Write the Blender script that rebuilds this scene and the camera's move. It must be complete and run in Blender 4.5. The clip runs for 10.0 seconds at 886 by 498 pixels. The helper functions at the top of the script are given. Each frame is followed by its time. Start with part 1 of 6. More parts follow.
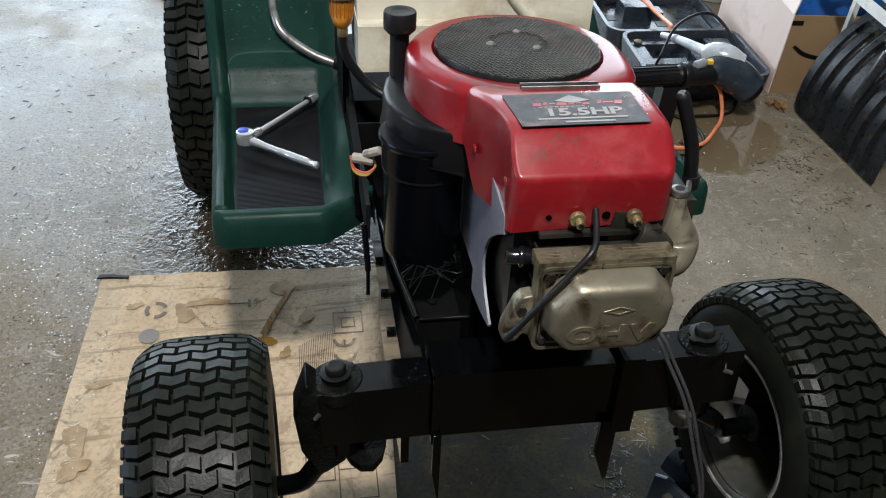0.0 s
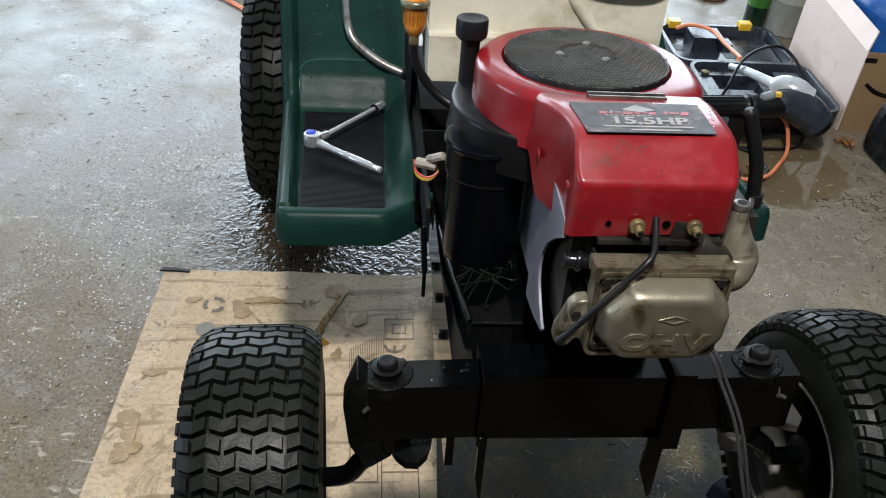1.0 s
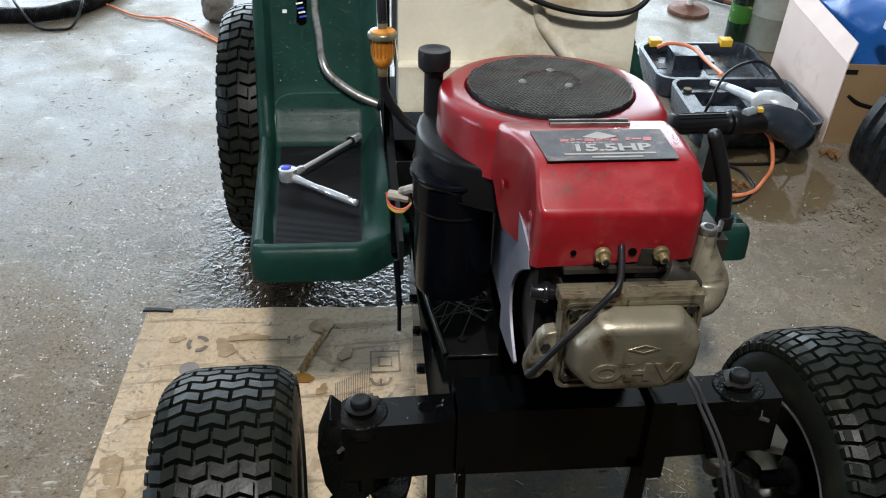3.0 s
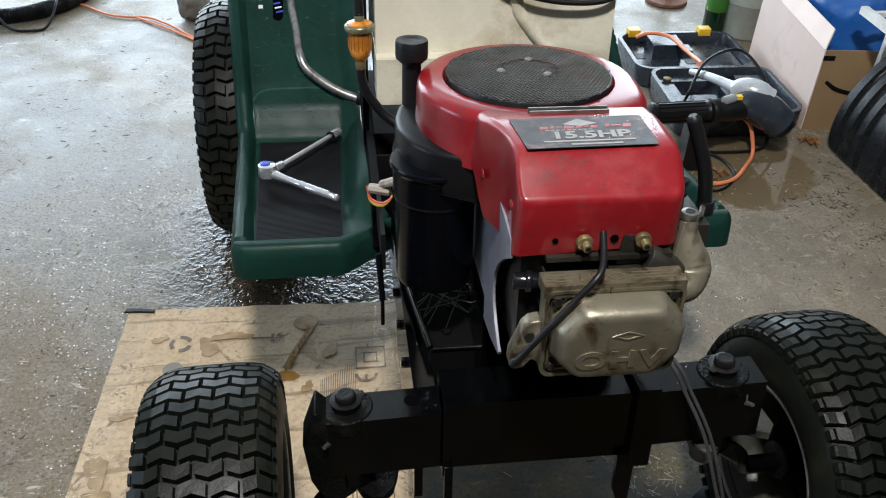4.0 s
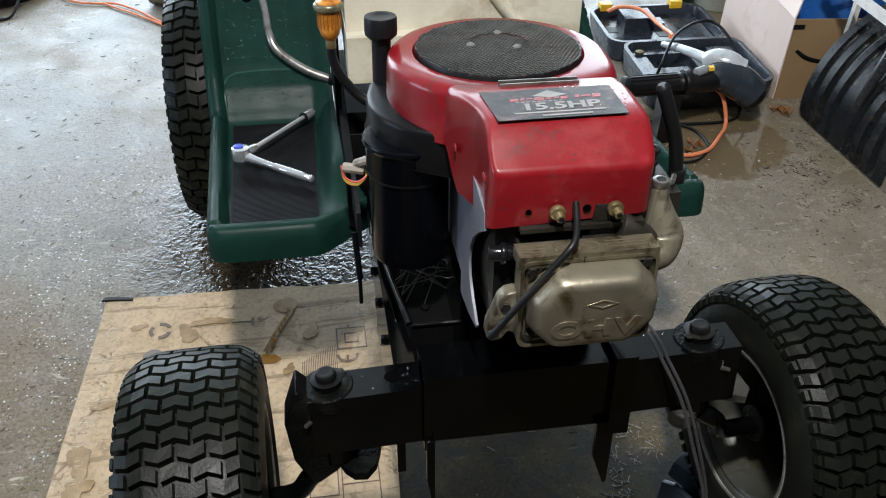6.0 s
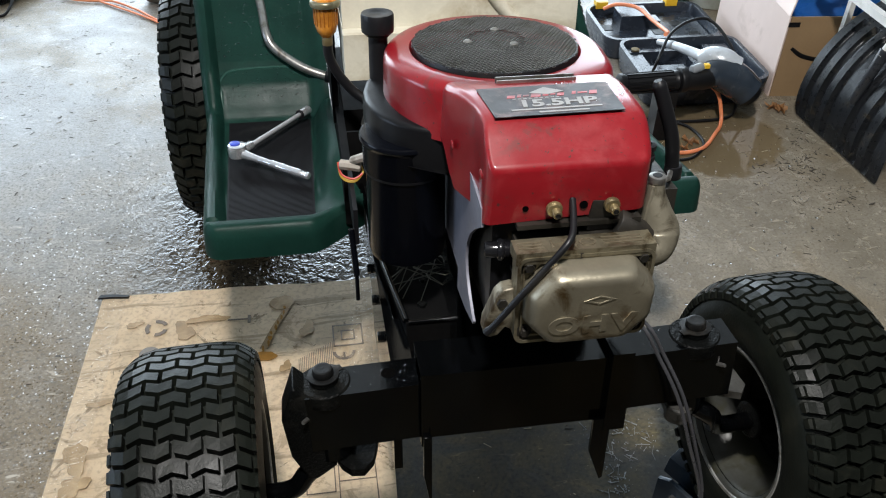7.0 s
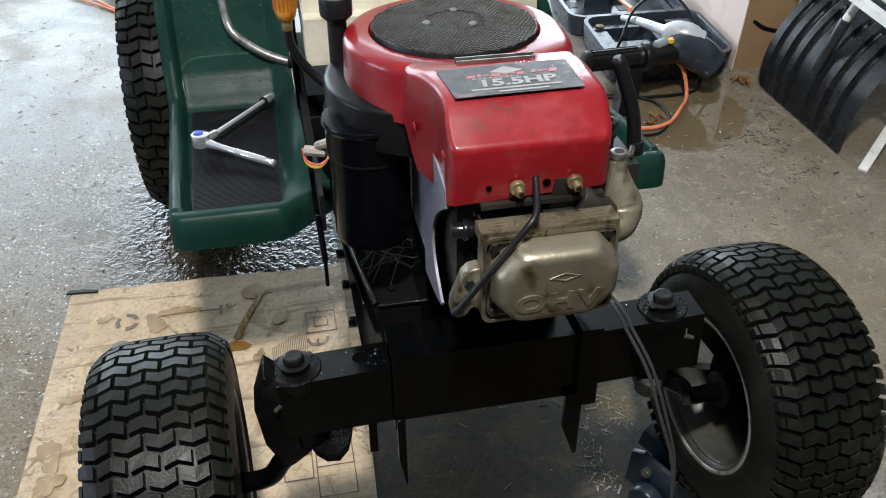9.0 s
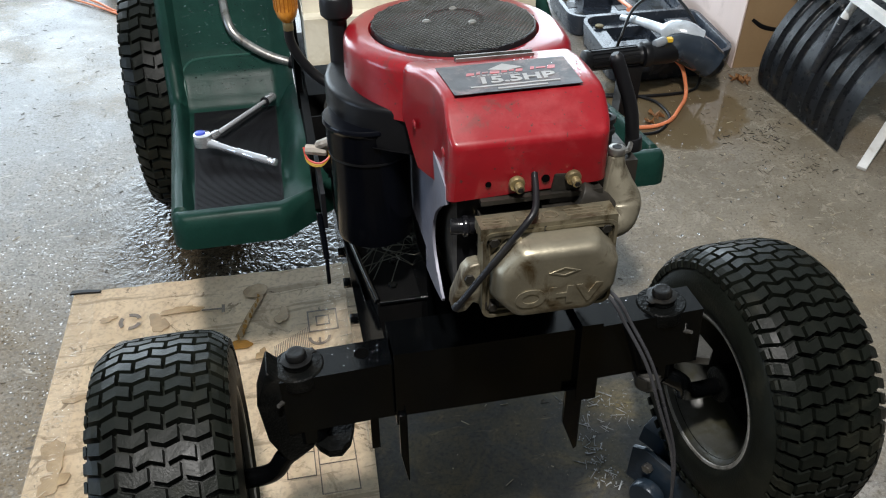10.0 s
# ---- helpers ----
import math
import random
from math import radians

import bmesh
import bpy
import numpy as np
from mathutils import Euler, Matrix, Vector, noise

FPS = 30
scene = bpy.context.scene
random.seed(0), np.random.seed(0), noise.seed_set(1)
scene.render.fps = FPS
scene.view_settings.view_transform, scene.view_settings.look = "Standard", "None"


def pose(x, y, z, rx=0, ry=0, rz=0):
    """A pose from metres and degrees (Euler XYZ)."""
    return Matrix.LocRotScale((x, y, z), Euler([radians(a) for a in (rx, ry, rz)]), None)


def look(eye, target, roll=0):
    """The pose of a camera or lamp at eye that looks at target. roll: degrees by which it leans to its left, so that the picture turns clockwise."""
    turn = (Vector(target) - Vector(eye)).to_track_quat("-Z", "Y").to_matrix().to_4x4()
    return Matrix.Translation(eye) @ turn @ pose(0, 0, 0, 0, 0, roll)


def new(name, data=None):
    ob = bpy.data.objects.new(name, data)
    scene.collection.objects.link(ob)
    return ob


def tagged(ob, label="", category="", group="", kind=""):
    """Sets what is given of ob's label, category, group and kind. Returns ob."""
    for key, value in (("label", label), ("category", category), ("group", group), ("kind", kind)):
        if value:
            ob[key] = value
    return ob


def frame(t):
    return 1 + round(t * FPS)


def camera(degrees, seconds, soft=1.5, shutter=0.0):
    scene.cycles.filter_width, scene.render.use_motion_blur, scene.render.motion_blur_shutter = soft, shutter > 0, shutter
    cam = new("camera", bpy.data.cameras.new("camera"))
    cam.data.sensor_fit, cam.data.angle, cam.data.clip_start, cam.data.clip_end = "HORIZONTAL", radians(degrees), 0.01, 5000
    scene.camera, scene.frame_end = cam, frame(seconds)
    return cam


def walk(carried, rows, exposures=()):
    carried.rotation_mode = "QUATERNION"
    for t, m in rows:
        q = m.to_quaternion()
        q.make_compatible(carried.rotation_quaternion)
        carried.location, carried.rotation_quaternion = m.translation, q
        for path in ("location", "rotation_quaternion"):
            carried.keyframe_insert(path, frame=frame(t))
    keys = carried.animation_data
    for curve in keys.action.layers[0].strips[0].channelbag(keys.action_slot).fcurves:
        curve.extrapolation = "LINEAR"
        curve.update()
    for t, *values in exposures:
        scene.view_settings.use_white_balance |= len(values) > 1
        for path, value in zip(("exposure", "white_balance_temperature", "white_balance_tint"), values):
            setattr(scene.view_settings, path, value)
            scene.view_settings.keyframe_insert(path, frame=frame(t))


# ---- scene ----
cam = camera(54.75, 10.0, soft=1.1)
PATH = [
    (0, (-0.2414, -0.6530, 1.2500), (0.0628, 0.8419, -0.0434), 4.50),
    (0.5, (-0.2528, -0.6841, 1.2469), (-0.0367, 0.8492, -0.0189), 4.76),
    (1, (-0.2503, -0.6807, 1.2372), (-0.0657, 0.8654, -0.0179), 5.13),
    (1.5, (-0.2326, -0.6726, 1.2431), (-0.0659, 0.8846, -0.0008), 4.16),
    (2, (-0.2188, -0.6640, 1.2489), (-0.0641, 0.9144, 0.0304), 3.09),
    (2.5, (-0.2143, -0.6663, 1.2451), (-0.0507, 0.9172, 0.0344), 2.97),
    (4, (-0.2095, -0.6641, 1.2318), (0.0094, 0.9074, 0.0143), 2.28),
    (4.5, (-0.2064, -0.6650, 1.2296), (0.0026, 0.9013, 0.0037), 1.85),
    (5, (-0.2092, -0.6634, 1.2246), (-0.0002, 0.8894, -0.0184), 1.96),
    (5.5, (-0.2138, -0.6644, 1.2272), (0.0148, 0.8786, -0.0246), 1.91),
    (6, (-0.2047, -0.6713, 1.2283), (0.0568, 0.8677, -0.0218), 1.56),
    (7.5, (-0.2071, -0.6757, 1.2281), (0.0654, 0.8577, -0.0268), 1.74),
    (8, (-0.2001, -0.6810, 1.2303), (0.0708, 0.8563, -0.0201), 1.33),
    (8.5, (-0.2031, -0.6714, 1.2280), (0.1135, 0.8443, -0.0379), 2.15),
    (9, (-0.1973, -0.6761, 1.2279), (0.1271, 0.8233, -0.0552), 1.13),
    (9.5, (-0.1993, -0.6812, 1.2291), (0.1202, 0.8168, -0.0568), 0.78),
    (10, (-0.1984, -0.6865, 1.2292), (0.1233, 0.8157, -0.0515), 0.78),
]
walk(cam, [(t, look(eye, target, roll)) for t, eye, target, roll in PATH], [(0, -0.13), (6.2, -0.13), (7.4, 0.05), (10, 0.05)])

# ---- world, lights, exposure ----
world = bpy.data.worlds.new("sky")
scene.world = world
world.use_nodes = True
wn = world.node_tree.nodes
sky = wn.new("ShaderNodeTexSky")
sky.sky_type, sky.sun_disc, sky.sun_elevation, sky.sun_rotation = "NISHITA", False, radians(35), radians(200)
wn["Background"].inputs["Strength"].default_value = 0.12
world.node_tree.links.new(sky.outputs["Color"], wn["Background"].inputs["Color"])


def area_lamp(name, m, sx, sy, power, color):
    data = bpy.data.lights.new(name, "AREA")
    data.shape, data.size, data.size_y, data.energy, data.color = "RECTANGLE", sx, sy, power, color
    ob = new(name, data)
    ob.matrix_world = m
    return ob


# daylight in the open garage door and the side window, and the work lamp hung over the tractor
area_lamp("door_daylight", look((-0.5, 4.85, 1.25), (-0.2, 0.0, 0.5)), 6.2, 2.1, 350, (0.76, 0.89, 1.0))
area_lamp("work_light", look((-0.24, -0.70, 2.62), (-0.05, 0.35, 0.0)), 0.18, 0.18, 84, (1.0, 0.975, 0.955))
area_lamp("window_daylight", look((-5.90, 0.75, 1.60), (0.0, 0.6, 0.4)), 2.4, 1.2, 95, (0.62, 0.78, 1.0))

# ---- materials ----


def nodes_of(name):
    m = bpy.data.materials.new(name)
    m.use_nodes = True
    return m, m.node_tree.nodes, m.node_tree.links, m.node_tree.nodes["Principled BSDF"]


def ramp(nd, lk, fac, stops):
    r = nd.new("ShaderNodeValToRGB")
    el = r.color_ramp.elements
    while len(el) < len(stops):
        el.new(0.5)
    for e, (p, c) in zip(el, stops):
        e.position, e.color = p, (c, c, c, 1) if isinstance(c, (int, float)) else (*c, 1)
    lk.new(fac, r.inputs[0])
    return r.outputs[0]


def noise_tex(nd, lk, vec, scale, detail=4.0, rough=0.55, dist=0.0):
    n = nd.new("ShaderNodeTexNoise")
    n.inputs["Scale"].default_value, n.inputs["Detail"].default_value = scale, detail
    n.inputs["Roughness"].default_value, n.inputs["Distortion"].default_value = rough, dist
    lk.new(vec, n.inputs["Vector"])
    return n.outputs["Fac"]


def mixed(nd, lk, fac, a, b, mode="MIX"):
    x = nd.new("ShaderNodeMix")
    x.data_type, x.blend_type = "RGBA", mode
    for sock, v in ((x.inputs[0], fac), (x.inputs[6], a), (x.inputs[7], b)):
        if isinstance(v, (int, float)):
            sock.default_value = v
        elif isinstance(v, tuple):
            sock.default_value = (*v, 1)
        else:
            lk.new(v, sock)
    return x.outputs[2]


def surface(name, color, rough=0.5, metal=0.0, dirt=None, dirt_at=(0.5, 0.7), scale=14.0, grain=160.0, vary=0.18,
            bump=0.15, bump_far=0.002, rough_vary=0.15, coat=0.0, specular=0.5, flat=False):
    """Colour with coarse and fine variation, dirt patches, uneven gloss and a fine relief."""
    m, nd, lk, b = nodes_of(name)
    co = nd.new("ShaderNodeTexCoord").outputs["Object"]
    big, fine = noise_tex(nd, lk, co, scale), noise_tex(nd, lk, co, grain, 3)
    dark = tuple(c * (1 - vary) for c in color)
    lite = tuple(min(1, c * (1 + vary)) for c in color)
    col = mixed(nd, lk, ramp(nd, lk, big, [(0.3, 0.0), (0.7, 1.0)]), dark, lite)
    col = mixed(nd, lk, ramp(nd, lk, fine, [(0.35, 0.0), (0.65, 0.35)]), col, dark)
    if dirt:
        patch = noise_tex(nd, lk, co, scale * 0.8, 6, 0.65, 0.6)
        col = mixed(nd, lk, ramp(nd, lk, patch, [(dirt_at[0], 0.0), (dirt_at[1], 1.0)]), col, dirt)
    lk.new(col, b.inputs["Base Color"])
    r = nd.new("ShaderNodeMapRange")
    r.inputs["To Min"].default_value, r.inputs["To Max"].default_value = max(0.03, rough - rough_vary), min(1, rough + rough_vary)
    lk.new(noise_tex(nd, lk, co, scale * 2.3, 5), r.inputs["Value"])
    lk.new(r.outputs[0], b.inputs["Roughness"])
    b.inputs["Metallic"].default_value = metal
    b.inputs["Coat Weight"].default_value = coat
    b.inputs["Specular IOR Level"].default_value = specular
    if bump:
        bp = nd.new("ShaderNodeBump")
        bp.inputs["Strength"].default_value, bp.inputs["Distance"].default_value = bump, bump_far
        lk.new(fine, bp.inputs["Height"])
        lk.new(bp.outputs[0], b.inputs["Normal"])
    return m


def ellipse(nd, lk, co, cx, cy, rx, ry):
    """1 at a centre, falling to 0 at an ellipse."""
    gr, mp = nd.new("ShaderNodeTexGradient"), nd.new("ShaderNodeMapping")
    gr.gradient_type = "SPHERICAL"
    mp.inputs["Location"].default_value, mp.inputs["Scale"].default_value = (-cx / rx, -cy / ry, 0), (1 / rx, 1 / ry, 1)
    lk.new(co, mp.inputs["Vector"])
    lk.new(mp.outputs[0], gr.inputs[0])
    return gr.outputs["Fac"]


def maths(nd, lk, op, a, b, c=None):
    n = nd.new("ShaderNodeMath")
    n.operation = op
    for sock, v in zip(n.inputs, (a, b, c)):
        if v is None:
            continue
        if isinstance(v, (int, float)):
            sock.default_value = v
        else:
            lk.new(v, sock)
    return n.outputs[0]


def tipped(nd, lk, tint, amount, reach_out, normal):
    """Tips the normal at random, grain by grain."""
    tip, scl, add, nrm = (nd.new("ShaderNodeVectorMath") for _ in range(4))
    tip.operation, scl.operation, add.operation, nrm.operation = "SUBTRACT", "SCALE", "ADD", "NORMALIZE"
    lk.new(tint, tip.inputs[0])
    tip.inputs[1].default_value = (0.5, 0.5, 0.5)
    lk.new(tip.outputs[0], scl.inputs[0])
    lk.new(maths(nd, lk, "MULTIPLY", amount, reach_out), scl.inputs["Scale"])
    lk.new(normal, add.inputs[0])
    lk.new(scl.outputs[0], add.inputs[1])
    lk.new(add.outputs[0], nrm.inputs[0])
    return nrm.outputs[0]


def bedewed(m, scale, share, patchy=9.0, reach_out=1.1):
    """Adds fine standing droplets to a finished material."""
    nd, lk = m.node_tree.nodes, m.node_tree.links
    b = nd["Principled BSDF"]
    co = nd.new("ShaderNodeTexCoord").outputs["Object"]
    vor = nd.new("ShaderNodeTexVoronoi")
    vor.inputs["Scale"].default_value = scale
    lk.new(co, vor.inputs["Vector"])
    sep = nd.new("ShaderNodeSeparateColor")
    lk.new(vor.outputs["Color"], sep.inputs[0])
    few = ramp(nd, lk, maths(nd, lk, "MULTIPLY_ADD", noise_tex(nd, lk, co, patchy, 3), 0.5, sep.outputs["Blue"]), [(1.25 - share, 0.0), (1.26 - share, 1.0)])
    grain = maths(nd, lk, "MULTIPLY", few, ramp(nd, lk, vor.outputs["Distance"], [(0.30, 1.0), (0.36, 0.0)]))
    old = b.inputs["Normal"].links[0].from_socket
    lk.new(tipped(nd, lk, vor.outputs["Color"], grain, reach_out, old), b.inputs["Normal"])
    gloss = b.inputs["Roughness"].links[0].from_socket
    lk.new(mixed(nd, lk, grain, gloss, (0.05,) * 3), b.inputs["Roughness"])
    return m


def concrete():
    """Worn garage concrete: dry and mottled, soaked round the tractor, muddy with a puddle by the carton, oil and
    painted shade under the nose.
    """
    m, nd, lk, b = nodes_of("wet_concrete")
    co = nd.new("ShaderNodeTexCoord").outputs["Object"]
    big, mid = noise_tex(nd, lk, co, 1.4, 6, 0.62, 0.8), noise_tex(nd, lk, co, 5.5, 8, 0.68, 0.5)
    blot, fine = noise_tex(nd, lk, co, 15.0, 7, 0.72, 0.6), noise_tex(nd, lk, co, 75.0, 5, 0.7)
    tiny = noise_tex(nd, lk, co, 300.0, 3)
    col = mixed(nd, lk, ramp(nd, lk, mid, [(0.36, 0.0), (0.62, 1.0)]), (0.125, 0.118, 0.106), (0.30, 0.295, 0.29))
    col = mixed(nd, lk, ramp(nd, lk, big, [(0.46, 0.0), (0.58, 0.90)]), col, (0.185, 0.145, 0.09))
    col = mixed(nd, lk, ramp(nd, lk, blot, [(0.54, 0.0), (0.68, 0.65)]), col, (0.40, 0.39, 0.38))
    col = mixed(nd, lk, ramp(nd, lk, noise_tex(nd, lk, co, 11.0, 8, 0.75, 1.2), [(0.56, 0.0), (0.66, 0.7)]), col, (0.13, 0.105, 0.07))
    col = mixed(nd, lk, ramp(nd, lk, fine, [(0.55, 0.0), (0.66, 0.7)]), col, (0.06, 0.05, 0.038))
    col = mixed(nd, lk, ramp(nd, lk, tiny, [(0.58, 0.0), (0.63, 0.6)]), col, (0.52, 0.51, 0.49))
    col = mixed(nd, lk, ramp(nd, lk, noise_tex(nd, lk, co, 150.0, 4, 0.7), [(0.51, 0.0), (0.59, 0.65)]), col, (0.08, 0.07, 0.055))
    # pale scuffs and dark trodden crumbs, drawn out in strokes
    for size, at, turn, tint, much in ((55.0, (0.655, 0.70), 25, (0.55, 0.54, 0.52), 0.75), (62.0, (0.665, 0.70), -38, (0.035, 0.03, 0.025), 0.85), (40.0, (0.66, 0.72), 70, (0.60, 0.58, 0.54), 0.6)):
        mp = nd.new("ShaderNodeMapping")
        mp.inputs["Rotation"].default_value, mp.inputs["Scale"].default_value = (0, 0, radians(turn)), (0.32, 1.0, 1.0)
        lk.new(co, mp.inputs["Vector"])
        col = mixed(nd, lk, ramp(nd, lk, noise_tex(nd, lk, mp.outputs[0], size, 4, 0.6, 0.9), [(at[0], 0.0), (at[1], much)]), col, tint)
    ragged = maths(nd, lk, "MULTIPLY_ADD", mid, 0.7, -0.35)
    # mud and standing water
    mud = ramp(nd, lk, maths(nd, lk, "ADD", ellipse(nd, lk, co, 1.05, 0.85, 0.95, 1.2), ragged), [(0.15, 0.0), (0.45, 1.0)])
    col = mixed(nd, lk, mud, col, mixed(nd, lk, 1.0, col, (0.98, 0.87, 0.70), "MULTIPLY"))
    col = mixed(nd, lk, maths(nd, lk, "MULTIPLY", mud, 0.5), col, (0.20, 0.172, 0.128))
    pool = ramp(nd, lk, maths(nd, lk, "ADD", ellipse(nd, lk, co, 0.86, 1.22, 0.30, 0.26), ragged), [(0.30, 0.0), (0.36, 1.0)])
    # soaked ground under and round the machine
    soak = maths(nd, lk, "ADD", ellipse(nd, lk, co, -0.17, 0.95, 0.92, 1.10), ragged)
    wet = ramp(nd, lk, soak, [(0.42, 0.0), (0.62, 1.0)])
    damp = ramp(nd, lk, maths(nd, lk, "ADD", ellipse(nd, lk, co, -0.38, 0.62, 1.0, 1.25), ragged), [(0.12, 0.0), (0.46, 1.0)])
    col = mixed(nd, lk, damp, col, mixed(nd, lk, 1.0, col, (0.80, 0.74, 0.64), "MULTIPLY"))
    col = mixed(nd, lk, wet, col, mixed(nd, lk, 1.0, col, (0.21, 0.185, 0.15), "MULTIPLY"))
    col = mixed(nd, lk, pool, col, (0.14, 0.105, 0.06))
    # second ellipse: dark floor added in front, mostly unseen, to cut bounce light
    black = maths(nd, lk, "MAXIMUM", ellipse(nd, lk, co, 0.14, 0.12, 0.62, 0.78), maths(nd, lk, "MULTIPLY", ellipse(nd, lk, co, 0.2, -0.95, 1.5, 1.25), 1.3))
    oil_and_shade = ramp(nd, lk, maths(nd, lk, "ADD", black, maths(nd, lk, "ADD", maths(nd, lk, "MULTIPLY_ADD", blot, 0.8, -0.4), maths(nd, lk, "MULTIPLY_ADD", big, 0.9, -0.45))), [(0.12, 0.0), (0.46, 1.0)])
    # olive oil mottle, with the shade under the nose painted into its tint
    shade_mottle = mixed(nd, lk, ramp(nd, lk, noise_tex(nd, lk, co, 9.0, 8, 0.7, 0.8), [(0.42, 0.0), (0.60, 1.0)]), (0.17, 0.17, 0.16), (0.40, 0.33, 0.15))
    col = mixed(nd, lk, oil_and_shade, col, mixed(nd, lk, 1.0, col, shade_mottle, "MULTIPLY"))
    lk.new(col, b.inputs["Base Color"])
    # wet grit: small flat grains lying at random tilts, sparser where it dries
    vor = nd.new("ShaderNodeTexVoronoi")
    vor.inputs["Scale"].default_value, vor.inputs["Randomness"].default_value = 210.0, 1.0
    lk.new(co, vor.inputs["Vector"])
    sep = nd.new("ShaderNodeSeparateColor")
    lk.new(vor.outputs["Color"], sep.inputs[0])
    patch = maths(nd, lk, "ADD", noise_tex(nd, lk, co, 12.0, 6, 0.75), maths(nd, lk, "MULTIPLY_ADD", damp, 0.26, maths(nd, lk, "MULTIPLY", mud, 0.24)))
    grain = maths(nd, lk, "MULTIPLY", ramp(nd, lk, patch, [(0.63, 0.0), (0.84, 1.0)]), ramp(nd, lk, sep.outputs["Blue"], [(0.66, 0.0), (0.68, 1.0)]))
    grain = maths(nd, lk, "MULTIPLY", grain, ramp(nd, lk, vor.outputs["Distance"], [(0.40, 1.0), (0.46, 0.0)]))
    grain = maths(nd, lk, "MULTIPLY", grain, ramp(nd, lk, oil_and_shade, [(0.0, 1.0), (0.6, 0.0)]))
    grain = maths(nd, lk, "MULTIPLY", grain, ramp(nd, lk, wet, [(0.0, 1.0), (1.0, 0.12)]))
    dry = mixed(nd, lk, ramp(nd, lk, mid, [(0.38, 0.0), (0.62, 1.0)]), (0.34,) * 3, (0.58,) * 3)
    rough = mixed(nd, lk, mud, dry, mixed(nd, lk, ramp(nd, lk, blot, [(0.4, 0.0), (0.6, 1.0)]), (0.11,) * 3, (0.30,) * 3))
    rough = mixed(nd, lk, wet, rough, (0.06,) * 3)
    rough = mixed(nd, lk, oil_and_shade, rough, (0.42,) * 3)
    rough = mixed(nd, lk, grain, rough, (0.06,) * 3)
    lk.new(mixed(nd, lk, pool, rough, (0.05,) * 3), b.inputs["Roughness"])
    grit = maths(nd, lk, "MULTIPLY", mixed(nd, lk, wet, noise_tex(nd, lk, co, 60.0, 4, 0.60, 1.0), noise_tex(nd, lk, co, 58.0, 2, 0.5, 0.8)), mixed(nd, lk, wet, (0.16,) * 3, (1.0,) * 3))
    bp = nd.new("ShaderNodeBump")
    bp.inputs["Distance"].default_value = 0.006
    lk.new(mixed(nd, lk, pool, mixed(nd, lk, oil_and_shade, (0.8,) * 3, (0.3,) * 3), (0.02,) * 3), bp.inputs["Strength"])
    lk.new(grit, bp.inputs["Height"])
    lk.new(tipped(nd, lk, vor.outputs["Color"], grain, 0.80, bp.outputs[0]), b.inputs["Normal"])
    return m


def worn_red():
    """Sun-faded red enamel: dust film, darker worn patches, specks of grime, scratches."""
    m, nd, lk, b = nodes_of("red_paint")
    co = nd.new("ShaderNodeTexCoord").outputs["Object"]
    big, mid = noise_tex(nd, lk, co, 9.0, 6, 0.62, 0.5), noise_tex(nd, lk, co, 20.0, 7, 0.68, 0.2)
    speck = noise_tex(nd, lk, co, 210.0, 3, 0.6)
    mp = nd.new("ShaderNodeMapping")
    mp.inputs["Scale"].default_value = (14, 160, 60)
    lk.new(co, mp.inputs["Vector"])
    streak = noise_tex(nd, lk, mp.outputs[0], 1.0, 5, 0.6)
    col = mixed(nd, lk, ramp(nd, lk, big, [(0.35, 0.0), (0.65, 1.0)]), (0.135, 0.0034, 0.0064), (0.195, 0.0050, 0.0090))
    film = ramp(nd, lk, mid, [(0.50, 0.0), (0.72, 0.30)])
    col = mixed(nd, lk, film, col, (0.30, 0.060, 0.062))
    col = mixed(nd, lk, ramp(nd, lk, noise_tex(nd, lk, co, 17.0, 6, 0.7, 1.0), [(0.575, 0.0), (0.63, 0.65)]), col, (0.10, 0.020, 0.018))
    col = mixed(nd, lk, ramp(nd, lk, streak, [(0.62, 0.0), (0.72, 0.35)]), col, (0.13, 0.03, 0.028))
    col = mixed(nd, lk, ramp(nd, lk, speck, [(0.655, 0.0), (0.70, 0.8)]), col, (0.035, 0.022, 0.018))
    lk.new(col, b.inputs["Base Color"])
    lk.new(mixed(nd, lk, mid, (0.26,) * 3, (0.46,) * 3), b.inputs["Roughness"])
    b.inputs["Specular IOR Level"].default_value = 0.22
    b.inputs["Coat Weight"].default_value, b.inputs["Coat Roughness"].default_value = 0.45, 0.13
    bp = nd.new("ShaderNodeBump")
    bp.inputs["Strength"].default_value, bp.inputs["Distance"].default_value = 0.12, 0.0012
    lk.new(mid, bp.inputs["Height"])
    lk.new(bp.outputs[0], b.inputs["Normal"])
    return m


